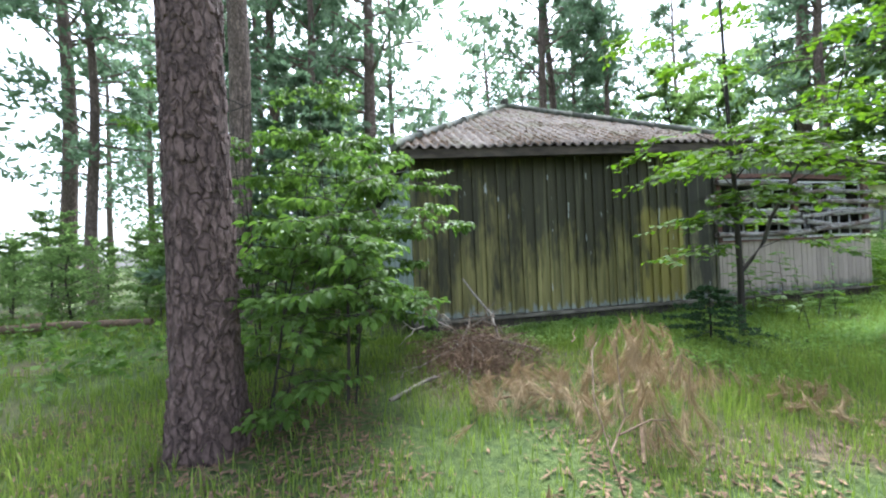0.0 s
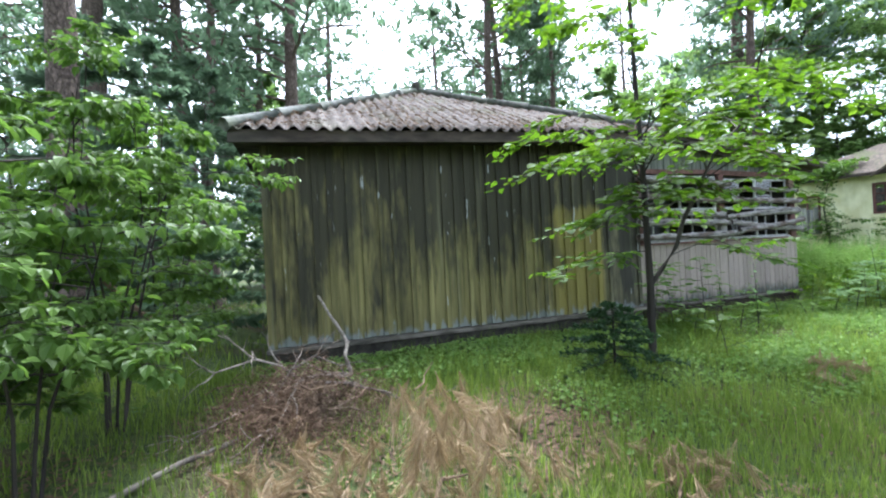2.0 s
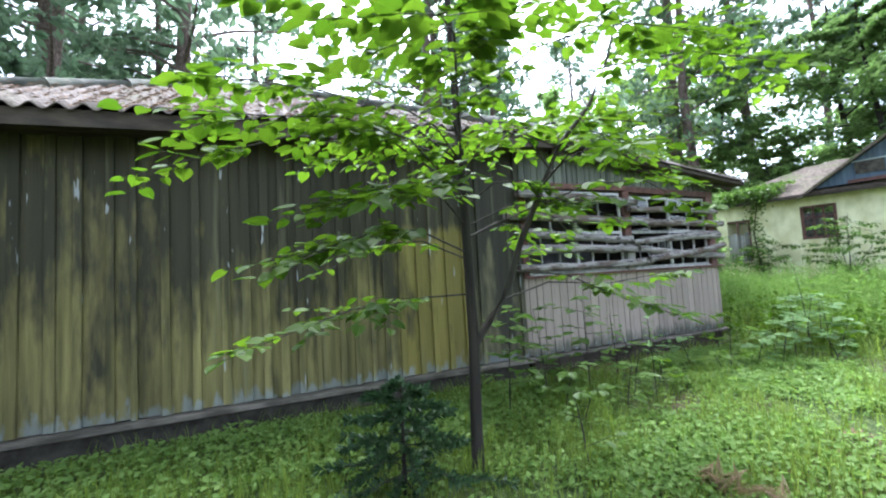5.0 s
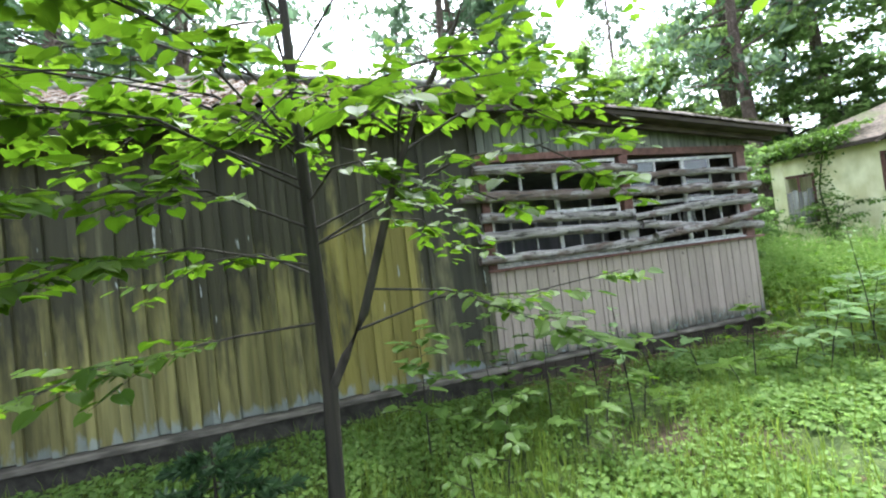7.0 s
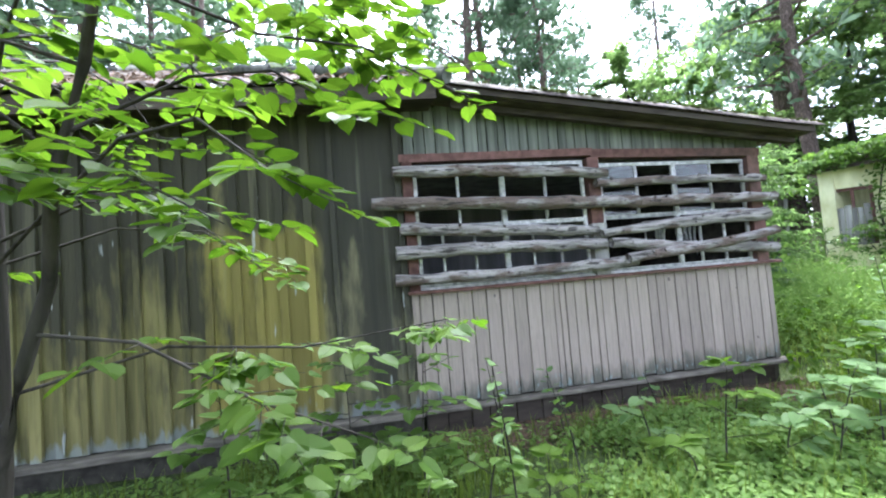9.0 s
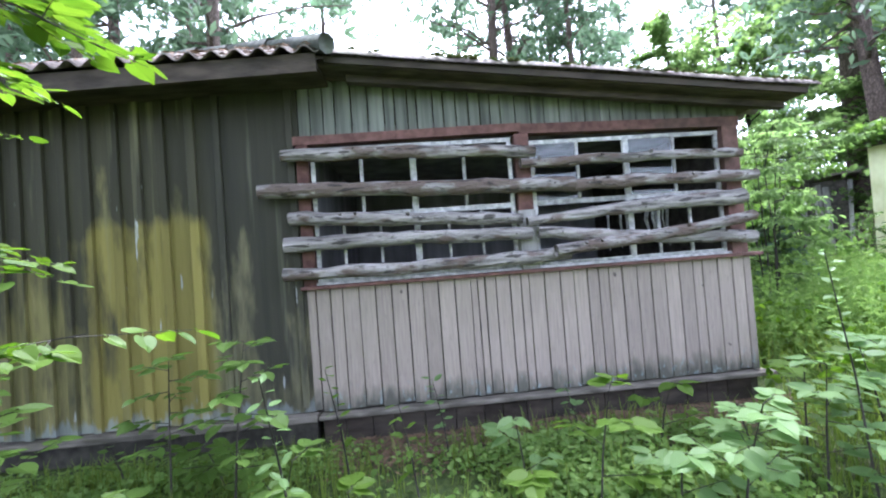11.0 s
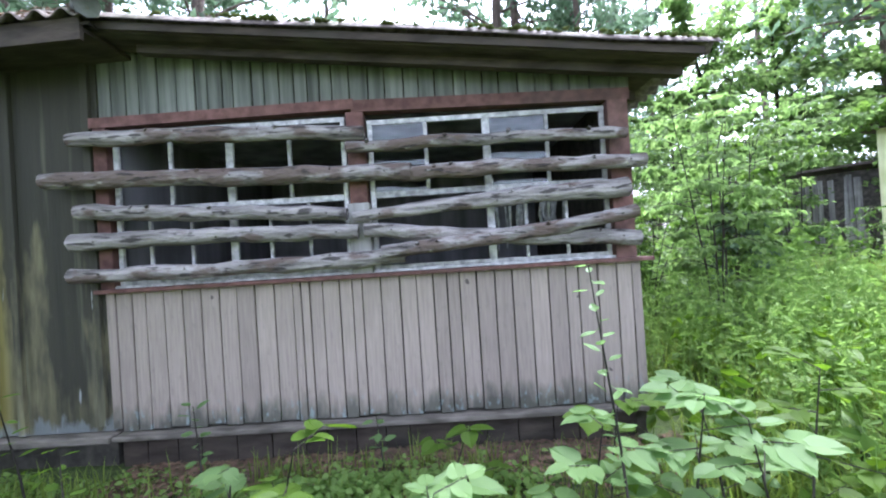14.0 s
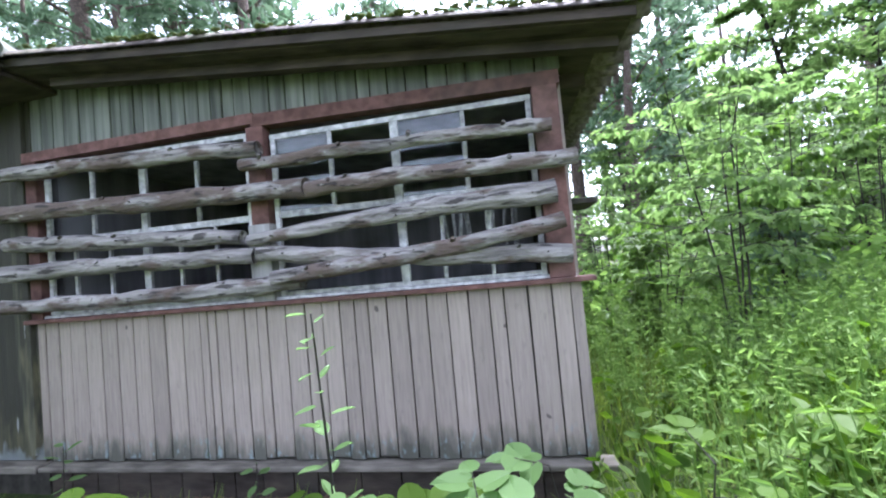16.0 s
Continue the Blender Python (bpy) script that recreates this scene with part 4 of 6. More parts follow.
def leafy(seed, h, r, spread, count, leaf, material="wood_leaf", name="young_tree", label="young leafy woodland tree", low=0.12, group="young trees of the wood"):
    rng = random.Random(seed)
    tree = thing(name, 0, 0, 0, label, "tree", group)
    n = 8
    pts = [Vector((0.05 * h * math.sin(k * 0.8 + seed) * k / n, 0.05 * h * math.cos(k * 0.6 + seed) * k / n, h * 0.92 * k / (n - 1) - (0.2 if k == 0 else 0))) for k in range(n)]
    part("trunk", Shape().tube(pts, [r * (1 - 0.85 * k / n) for k in range(n)], 8), "twig", tree, smooth=True)
    wood, green = Shape(), Shape()
    cs, us, ss = [], [], []
    nl = 30
    for k in range(nl):
        t = low + (0.98 - low) * k / nl
        i = min(n - 2, int(t * (n - 1)))
        p = pts[i].lerp(pts[i + 1], t * (n - 1) - i)
        a = k * 2.4 + rng.uniform(-0.4, 0.4)
        length = spread * (math.sin(math.pi * min(1, 0.25 + 0.75 * t)) * 0.8 + 0.25) * rng.uniform(0.65, 1.25)
        tip = p + Vector((math.cos(a) * length, math.sin(a) * length, length * rng.uniform(0.0, 0.55)))
        limb(wood, p, tip, r * 0.28, r * 0.06, rng, 4, 0.05 * length, 5)
        for q in range(int(count / nl)):
            s = rng.uniform(0.15, 1.1)
            off = rand_dir(rng) * (0.28 * length * rng.uniform(0.2, 1.0))
            off.z *= 0.45
            cs.append(p.lerp(tip, s) + off)
            us.append(rand_dir(rng, 1.3))
            ss.append(leaf * rng.uniform(0.6, 1.3))
    part("limb", wood, "twig", tree)["kind"] = "stuff"
    leaves(green, cs, us, ss, rng, 0.14, 0.38, 0.25, far=True)
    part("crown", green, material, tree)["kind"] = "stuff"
    return tree


def placed(x, y, turn, scale, dz=0.0):
    return pose(x, y, ground_z(x, y) + dz, 0, 0, turn) @ Matrix.Scale(scale, 4)


def wood():
    rng = random.Random(77)
    pines = [pine(1, 19, 0.26, 0.3), pine(2, 22, 0.28, 0.4), pine(3, 17, 0.22, 0.2), pine(4, 20, 0.24, 0.27)]
    young = [leafy(11, 6.5, 0.07, 1.9, 4400, 0.165), leafy(12, 5.0, 0.06, 1.7, 4000, 0.145), leafy(13, 9.0, 0.1, 2.6, 5000, 0.21), leafy(14, 3.4, 0.045, 1.4, 3200, 0.115)]
    spots = [(-12, 33), (-4, 29), (1, 21), (4.5, 27), (-13, 18), (-16, 9), (18, 27), (22, 31), (13.5, 33), (30, 16),  (-22, 20), (-20, 3), 
             (28, 8), (15, 25), (2, 36), (-8, 38), (20, 40), (-28, 30), (36, 30), (30, 40), (9, 41), (-3.5, 16.5), (26.1, 17.2), (2.5, 17.5), (-1.5, 19), (14, 24), (17, 22), (-18, 40), (24, 15),
             (-0.75, 8.8), (0.2, 14.5), (25, 36), (39, 16), (40, 40), (-36, 12), (-30, -6), (-2, 46), (14, 52), (-20, 52), (30, 52), (-7.8, 18), (-11.5, 23)]
    for i, (x, y) in enumerate(spots):
        m = placed(x, y, rng.uniform(0, 360), 0.72 if (x, y) == (-0.75, 8.8) else 1.25 if (x, y) == (26.1, 17.2) else rng.uniform(0.85, 1.2))
        if i < 4:
            pines[i].matrix_world = m
        else:
            copy_thing(pines[i % 4 if (x, y) != (26.1, 17.2) else 1], m)
    low = [(-6.5, 13.5), (-4.5, 14), (-7.5, 11), (-10, 9), (-11, 12), (-4, 18), (-15, 10), (-17, 14), (-1.2, 12.5), (2, 17), (6, 19), (11, 18), (14, 17.5), (17, 19), (19, 15), (21, 12.5), (15.5, 14.5),
           (24, 10), (26, 14), (22, 24), (28, 20), (10, 24), (-6, 24), (31, 11), (30, 3), (24, 2), (-20, 8), (18, 22), (8, 22), (-15, 22), (35, 20), (3.5, 22), (12.6, 20.5), (26, 28), (16, 30)]
    for i, (x, y) in enumerate(low):
        m = placed(x, y, rng.uniform(0, 360), rng.uniform(0.8, 1.25) * (0.6 if x < 0 and y < 17 else 0.8 if x > 12 and y < 18 else 1))
        if i < 4:
            young[i].matrix_world = m
        else:
            copy_thing(young[(i * 7) % 4], m)
    for x, y, k in ((-1.5, 15, 1.1), (1.5, 19, 1.3), (-4, 21, 1.4), (4.5, 23.5, 1.3), (15.5, 19, 1.3), (19.5, 18.5, 1.5), (24.5, 12, 1.5), (26, 17, 1.6), (20.5, 23, 1.6), (27, 7, 1.3), (-3, 25, 1.5), (17.5, 15.5, 1.2)):
        copy_thing(young[2], placed(x, y, rng.uniform(0, 360), k))
    for x, y, k, q in ((-7, 10.5, 3, 0.9), (-5, 11.6, 3, 1.0), (-8.6, 12.4, 1, 0.8), (-3.4, 12.2, 1, 0.7), (-10.2, 11.2, 3, 1.1), (-6.2, 15.5, 1, 1.0), (-9.2, 16.2, 0, 0.8), (-12, 14, 1, 0.9), (-12.5, 10, 3, 1.2), (-11, 19, 0, 0.9), (-14.5, 13, 0, 0.8), (-3, 15, 3, 1.2), (-8, 14.5, 0, 0.75), (-11, 15.6, 0, 0.85), (-5.5, 18, 0, 0.9), (-10, 20.5, 2, 0.8), (-13.5, 17, 0, 1.0), (-7.6, 12, 3, 1.1), (-9.5, 13.6, 3, 1.2)):
        copy_thing(young[k], placed(x, y, rng.uniform(0, 360), q))
    tall = leafy(15, 13.5, 0.17, 3.3, 9500, 0.26, low=0.1, name="broadleaf_tree", label="tall dense broadleaf tree at the back of the wood", group="tall broadleaf trees")
    for k, (x, y, q) in enumerate(((27, 23, 1.0), (26.5, 15, 1.05), (29, 20, 1.15), (24.5, 25, 1.1), (31, 12, 1.1), (20.5, 28, 1.0), (0.5, 25, 0.95), (27, 9.5, 0.9), (33, 5, 1.1))):
        m = placed(x, y, rng.uniform(0, 360), q)
        if k == 0:
            tall.matrix_world = m
        else:
            copy_thing(tall, m)
    for k in range(36):
        a, d = rng.uniform(-75, 105), rng.uniform(21, 44)
        x, y = 6 + d * math.sin(radians(a)), 3 + d * math.cos(radians(a))
        copy_thing(young[rng.choice((0, 1, 2, 2))], placed(x, y, rng.uniform(0, 360), rng.uniform(0.9, 1.5)))


wood()


def near_pine():
    """The broad scaly trunk beside the start of the walk."""
    rng = random.Random(9)
    x, y = 0.25, 3.8
    z = ground_z(x, y)
    tree = thing("pine_tree", x, y, z, "broad old pine with plated grey-red bark", "tree")
    n, m = 48, 28
    s = Shape()
    for k in range(n):
        h = 14.0 * (k / (n - 1)) ** 1.4
        r = 0.218 - 0.006 * h + 0.085 * math.exp(-h * 3.5)
        for j in range(m):
            a = 2 * math.pi * j / m
            q = r * (1 + 0.05 * noise.noise((3 * math.cos(a), 3 * math.sin(a), h * 1.2)) + 0.10 * math.exp(-h * 4) * math.sin(5 * a + 1))
            s.v.append((q * math.cos(a) - 0.012 * h, q * math.sin(a), h - (0.2 if k == 0 else 0)))
    for k in range(n - 1):
        for j in range(m):
            s.f.append((k * m + j, k * m + (j + 1) % m, (k + 1) * m + (j + 1) % m, (k + 1) * m + j))
    part("trunk", s, "pine_bark", tree, smooth=True)
    # loose bark plates
    flakes = []
    for t in range(6):
        f = Shape()
        w, h = rng.uniform(0.03, 0.045), rng.uniform(0.05, 0.085)
        pts = []
        for k in range(7):
            a = 2 * math.pi * k / 7
            pts.append((w * math.cos(a) * rng.uniform(0.75, 1.1), h * math.sin(a) * rng.uniform(0.8, 1.1)))
        f.add([(px, 0.012, pz) for px, pz in pts] + [(px * 0.85, -0.008 - 0.006 * rng.random(), pz * 0.88) for px, pz in pts], [tuple(range(13, 6, -1))] + [(k, (k + 1) % 7, (k + 1) % 7 + 7, k + 7) for k in range(7)])
        me = f.mesh("bark_plate")
        me.materials.append(M["pine_bark"])
        flakes.append(me)
    for k in range(300):
        h = rng.uniform(0.1, 3.4)
        a = rng.uniform(math.pi * 0.9, math.pi * 2.1)
        r = 0.218 - 0.006 * h + 0.085 * math.exp(-h * 3.5)
        m2 = pose(0, 0, 0, 0, 0, math.degrees(a) + 90) @ pose(0, -r * 1.0, h, rng.uniform(-5, 5), rng.uniform(-12, 12), 0)
        m2 = Matrix.Translation((-0.012 * h, 0, 0)) @ m2
        part("bark_plate", flakes[k % 6], "pine_bark", tree, at=m2)
    green, wood_s = Shape(), Shape()
    for k in range(20):
        h = 7 + 6.5 * k / 20
        a = rng.uniform(0, 6.28)
        tip = Vector((math.cos(a) * 2.4, math.sin(a) * 2.4, h + 0.6))
        limb(wood_s, (0, 0, h), tip, 0.05, 0.015, rng, 4, 0.1, 5)
        for q in range(24):
            tuft(green, Vector((0, 0, h)).lerp(tip, rng.uniform(0.4, 1.05)) + rand_dir(rng) * 0.5, rand_dir(rng, 0.6), 0.4, rng, 4)
    part("limb", wood_s, "far_bark", tree)["kind"] = "stuff"
    part("crown", green, "needle", tree)["kind"] = "stuff"


near_pine()

# ---- plants along the walk ----


def leaf_mesh(name, size, material, heart=True, seed=0, simple=False):
    """One blade with a short stalk, lying along +y."""
    rng = random.Random(seed)
    s = Shape()
    if simple:
        w, q = 0.36 * size, 0.1 * size
        s.add([(0, 0, 0), (-w, 0.3 * size, q), (-0.75 * w, 0.65 * size, q), (0, size, -q), (0.75 * w, 0.65 * size, q), (w, 0.3 * size, q)], [(0, 3, 2, 1), (0, 5, 4, 3)])
        me = s.mesh(name)
        me.materials.append(M[material])
        return me
    w = 0.46 * size if heart else 0.34 * size
    rim = ((0.0, 0.0), (0.5, -0.13), (0.92, 0.05), (1.0, 0.33), (0.72, 0.66), (0.3, 0.88)) if heart else ((0.0, 0.0), (0.5, 0.08), (0.9, 0.32), (0.85, 0.58), (0.5, 0.82), (0.2, 0.94))
    left = [(-a * w * rng.uniform(0.93, 1.05), b * size, 0.16 * a * w) for a, b in rim]
    right = [(a * w * rng.uniform(0.93, 1.05), b * size, 0.16 * a * w) for a, b in rim[1:]]
    tip = (0, size * 1.04, -0.06 * size)
    mid = (0, size * 0.45, -0.02 * size)
    v = left + [tip] + right[::-1] + [mid]
    k = len(v) - 1
    s.add(v, [(i, k, (i + 1) % k) for i in range(k)])
    s.add([(-0.002, -0.3 * size, 0.01), (0.002, -0.3 * size, 0.01), (0.002, 0, 0), (-0.002, 0, 0)], [(0, 1, 2, 3)])
    me = s.mesh(name)
    me.materials.append(M[material])
    return me


def along(points, t):
    t *= len(points) - 1
    i = min(len(points) - 2, int(t))
    return points[i].lerp(points[i + 1], t - i)


def branch_leaves(path, count, size, rng, reach=0.28, hang=-38):
    """Places and poses of leaves on short twigs set flat along a branch."""
    out, twigs = [], []
    for k in range(max(2, int(count / 6))):
        t = rng.uniform(0.18, 1.0) ** 0.8
        p = along(path, t)
        d = (along(path, min(1, t + 0.05)) - along(path, max(0, t - 0.05))).normalized()
        a = rng.choice((-1, 1)) * rng.uniform(25, 75)
        d = (Matrix.Rotation(radians(a), 3, "Z") @ d)
        d.z = d.z * 0.4 + rng.uniform(-0.25, 0.12)
        q = p + d.normalized() * reach * rng.uniform(0.5, 1.25)
        twigs.append((p, q))
        for j in range(6):
            c = p.lerp(q, 0.25 + 0.75 * j / 5)
            head = math.degrees(math.atan2(d.y, d.x)) - 90 + (60 if j % 2 else -60) * (1 if j < 5 else 0) + rng.uniform(-20, 20)
            m = pose(c.x, c.y, c.z, 0, 0, head) @ pose(0, 0, 0, rng.uniform(hang, 4), rng.uniform(-22, 22), 0) @ Matrix.Scale(rng.uniform(0.6, 1.15), 4) @ Matrix.Translation((0, 0.3 * size, 0))
            out.append(m)
    return out, twigs


def merged_leaves(mesh, poses):
    s = Shape()
    co = [v.co.copy() for v in mesh.vertices]
    faces = [tuple(p.vertices) for p in mesh.polygons]
    for m in poses:
        s.add([m @ c for c in co], faces)
    return s


def linden():
    rng = random.Random(31)
    x, y = 6.26, 4.87
    z = ground_z(x, y)
    tree = thing("linden_sapling", x, y, z, "slender young linden with bright heart-shaped leaves", "tree")
    o = Vector((x, y, z))

    def rel(points):
        return [Vector(p) - o for p in points]
    main = rel([(6.25, 4.87, z - 0.15), (6.26, 4.88, 0.45), (6.285, 4.89, 1.0), (6.28, 4.9, 1.7), (6.27, 4.9, 2.4), (6.265, 4.93, 3.1), (6.25, 4.95, 4.6), (6.3, 4.97, 6.4)])
    part("trunk", Shape().tube(main, [0.05, 0.043, 0.039, 0.034, 0.029, 0.024, 0.017, 0.007], 12, True, 0.05, rng), "twig", tree, "dark slender trunk", smooth=True)
    fork = rel([(6.285, 4.885, 0.98), (6.38, 4.8, 1.17), (6.49, 4.72, 1.38), (6.59, 4.7, 1.67), (6.67, 4.6, 1.93), (6.73, 4.56, 2.09), (6.84, 4.5, 2.35), (6.98, 4.34, 2.58), (7.12, 4.28, 2.9), (7.4, 4.3, 3.6)])
    part("second_stem", Shape().tube(fork, [0.026, 0.024, 0.023, 0.022, 0.021, 0.019, 0.017, 0.014, 0.01, 0.004], 9, True, 0.05, rng), "twig", tree, smooth=True)
    arms = [
        ([(6.265, 4.92, 2.7), (6.6, 4.4, 2.95), (6.9, 4.0, 2.95), (7.15, 3.75, 2.8)], 80, True),
        ([(6.265, 4.92, 2.6), (6.2, 4.4, 2.85), (6.1, 3.95, 2.8), (6.0, 3.6, 2.6)], 80, True),
        ([(6.98, 4.34, 2.58), (7.15, 4.6, 2.8), (7.4, 4.8, 2.85), (7.65, 4.95, 2.75)], 80, True),
        ([(6.275, 4.9, 1.85), (5.9, 4.5, 2.0), (5.55, 4.15, 1.95), (5.3, 3.9, 1.8)], 120, True),
        ([(6.275, 4.9, 1.65), (5.8, 4.6, 1.78), (5.4, 4.4, 1.72), (5.05, 4.25, 1.58)], 100, True),
        ([(6.275, 4.9, 2.2), (5.95, 4.25, 2.5), (5.65, 3.65, 2.42), (5.4, 3.25, 2.2)], 80, True),
        ([(6.275, 4.9, 2.05), (5.75, 4.5, 2.3), (5.3, 4.15, 2.25), (4.95, 3.85, 2.1)], 70, True),
        ([(6.275, 4.9, 2.1), (5.7, 4.7, 2.35), (5.1, 4.6, 2.3), (4.55, 4.5, 2.08)], 84, True),
        ([(6.275, 4.9, 2.45), (5.9, 4.4, 2.7), (5.5, 4.0, 2.65), (5.15, 3.65, 2.45)], 72, True),
        ([(6.275, 4.9, 2.6), (5.6, 4.9, 2.85), (5.0, 4.8, 2.7), (4.7, 4.75, 2.45)], 60, False),
        ([(6.96, 4.36, 2.55), (7.3, 4.75, 2.6), (7.7, 4.65, 2.5), (8.1, 4.55, 2.25)], 72, True),
        ([(6.75, 4.55, 2.14), (7.1, 4.6, 2.35), (7.4, 4.45, 2.3), (7.65, 4.3, 2.1)], 54, True),
        ([(6.275, 4.9, 1.35), (5.9, 4.75, 1.36), (5.4, 4.65, 1.33), (4.95, 4.6, 1.2)], 80, True),
        ([(6.45, 4.75, 1.3), (6.9, 4.8, 1.4), (7.4, 4.7, 1.36), (7.95, 4.62, 1.42)], 48, True),
        ([(6.53, 4.71, 1.5), (6.9, 4.6, 1.45), (7.3, 4.45, 1.25), (7.65, 4.35, 1.12)], 48, True),
        ([(6.28, 4.9, 1.75), (6.7, 4.6, 1.95), (7.0, 4.5, 1.95), (7.25, 4.4, 1.8)], 42, False),
        ([(6.275, 4.9, 1.6), (6.0, 5.05, 1.75), (5.7, 5.2, 1.75), (5.4, 5.3, 1.6)], 42, False),
        ([(7.1, 4.29, 2.85), (7.3, 4.4, 2.95), (7.42, 3.9, 2.8), (7.5, 3.45, 2.5)], 42, True),
        ([(7.24, 4.29, 3.2), (7.9, 4.6, 3.4), (8.4, 4.3, 3.3), (8.8, 4.1, 2.95)], 66, False),
        ([(7.24, 4.29, 3.2), (7.9, 5.0, 3.6), (8.4, 5.1, 3.7), (8.9, 5.1, 3.55)], 60, False),
        ([(6.265, 4.92, 3.0), (5.8, 4.6, 3.4), (5.3, 4.4, 3.5), (4.9, 4.2, 3.3)], 60, False),
        ([(6.265, 4.92, 3.4), (6.8, 4.5, 3.8), (7.3, 4.2, 4.0), (7.7, 4.0, 3.9)], 60, False),
        ([(6.26, 4.94, 3.8), (5.9, 5.2, 4.2), (5.5, 5.5, 4.4), (5.2, 5.7, 4.3)], 54, False),
        ([(6.25, 4.95, 4.4), (6.7, 5.2, 4.8), (7.1, 5.5, 5.0), (7.4, 5.7, 4.9)], 54, False),
        ([(6.25, 4.95, 4.7), (5.9, 4.5, 5.2), (5.6, 4.2, 5.4), (5.4, 4.0, 5.3)], 54, False),
        ([(6.27, 4.96, 5.4), (6.7, 4.6, 5.8), (7.0, 4.4, 6.0), (7.2, 4.3, 5.9)], 48, False),
        ([(7.4, 4.3, 3.6), (8.0, 4.7, 4.4), (8.4, 4.5, 4.6), (8.7, 4.4, 4.5)], 48, False),
    ]
    for k in range(12):
        a = k * 2.4 + 0.4
        zz = 1.75 + 0.95 * ((k * 0.618) % 1)
        onfork = k % 3 == 1
        p0 = Vector((6.275, 4.9, zz)) if not onfork else Vector((6.285 + (zz - 0.98) * 0.4, 4.885 - (zz - 0.98) * 0.28, zz))
        r = rng.uniform(0.7, 1.15)
        d = Vector((math.cos(a), math.sin(a) * 0.8, 0))
        arms.append(([p0, p0 + d * r * 0.4 + Vector((0, 0, 0.14)), p0 + d * r * 0.75 + Vector((0, 0, 0.12)), p0 + d * r + Vector((0, 0, -0.06))], 40, k % 2 == 0))
    for tip in ((5.35, 4.0, 2.25), (5.7, 3.75, 2.4), (4.8, 4.1, 2.35), (7.1, 4.0, 2.35)):
        p0, q = Vector((6.275, 4.9, 2.3)), Vector(tip)
        arms.append(([p0, p0.lerp(q, 0.35) + Vector((0, 0, 0.15)), p0.lerp(q, 0.7) + Vector((0, 0, 0.12)), q], 60, True))
    kinds = [leaf_mesh("leaf", 0.08, "lime", True, k) for k in range(3)]
    rest, twig_s = [], Shape()
    single = 0
    for pts, count, near in arms:
        p = rel(pts)
        part("branch", Shape().tube(p, [0.0075, 0.006, 0.0045, 0.002], 6), "twig", tree, smooth=True)
        poses, twigs = branch_leaves(p, count * (1.45 if pts[0][2] < 2.9 else 2.1), 0.085, rng, 0.33)
        for a, b in twigs:
            twig_s.tube([a, b], [0.002, 0.001], 4, False)
        for m in poses:
            if near and single < 300 and rng.random() < 0.2:
                part("leaf", kinds[single % 3], "lime", tree, at=m)
                single += 1
            else:
                rest.append(m)
    part("twig", twig_s, "twig", tree)["kind"] = "stuff"
    part("foliage", merged_leaves(kinds[0], rest), "lime", tree)["kind"] = "stuff"


linden()


def bush(x, y, stems, height, spread, count, size, material, seed, label, lean=(0, 0), low=0.2):
    """A many-stemmed leafy shrub."""
    rng = random.Random(seed)
    z = ground_z(x, y)
    b = thing("bush", x, y, z, label, "bush")
    kind = leaf_mesh("leaf", size, material, False, seed, True)
    poses, twig_s = [], Shape()
    for k in range(stems):
        a = 2 * math.pi * k / stems + rng.uniform(-0.5, 0.5)
        top = Vector((math.cos(a) * spread * rng.uniform(0.2, 0.6) + lean[0], math.sin(a) * spread * rng.uniform(0.2, 0.6) + lean[1], height * rng.uniform(0.75, 1.05)))
        path = [Vector((math.cos(a) * 0.05, math.sin(a) * 0.05, -0.1)), top * 0.3 + Vector((0, 0, 0.1)), top * 0.65 + Vector((rng.uniform(-0.1, 0.1), rng.uniform(-0.1, 0.1), 0.1)), top]
        part("stem", Shape().tube(path, [0.011, 0.009, 0.006, 0.003], 6), "twig", b, smooth=True)
        for j in range(9):
            t = low + (1 - low) * (j + rng.random()) / 9
            p = along(path, min(1, t))
            e = rng.uniform(0, 2 * math.pi)
            r = spread * rng.uniform(0.35, 0.85)
            tip = p + Vector((math.cos(e) * r, math.sin(e) * r, rng.uniform(-0.1, 0.3) * r))
            arm = [p, p.lerp(tip, 0.5) + Vector((0, 0, 0.05)), tip]
            twig_s.tube(arm, [0.006, 0.004, 0.002], 4, False)
            ps, tw = branch_leaves(arm, count / (stems * 9), size, rng, 0.2, -75)
            poses += ps
            for u, w in tw:
                twig_s.tube([u, w], [0.002, 0.001], 3, False)
    part("twig", twig_s, "twig", b)["kind"] = "stuff"
    part("foliage", merged_leaves(kind, poses), material, b)["kind"] = "stuff"


bush(0.62, 3.85, 3, 2.1, 0.95, 2100, 0.085, "bush", 51, "hazel bush with glossy leaves beside the old pine", (0.45, 0.15), 0.12)
bush(1.2, 4.25, 3, 1.9, 0.9, 2100, 0.085, "bush", 50, "leafy hazel bush before the hut", (0.1, 0.1), 0.3)
bush(1.25, 5.2, 5, 2.9, 1.1, 4500, 0.085, "bush", 52, "tall leafy bush by the corner of the hut", (0.1, 0.1), 0.2)
bush(0.2, 5.8, 4, 3.6, 1.3, 3500, 0.09, "bush", 53, "tall leafy bush in the shade behind the pine", (0, 0), 0.15)
bush(1.0, 7.6, 4, 2.6, 1.1, 1500, 0.09, "bush", 54, "shaded bush beside the hut's side wall")
bush(13.3, 9.4, 5, 1.9, 1.0, 1800, 0.10, "bush", 55, "leafy bush beyond the porch corner", (0.1, 0), 0.05)
bush(15.2, 10.6, 5, 3.3, 1.3, 2600, 0.09, "wood_leaf", 56, "leafy bush near the end of the yellow house")
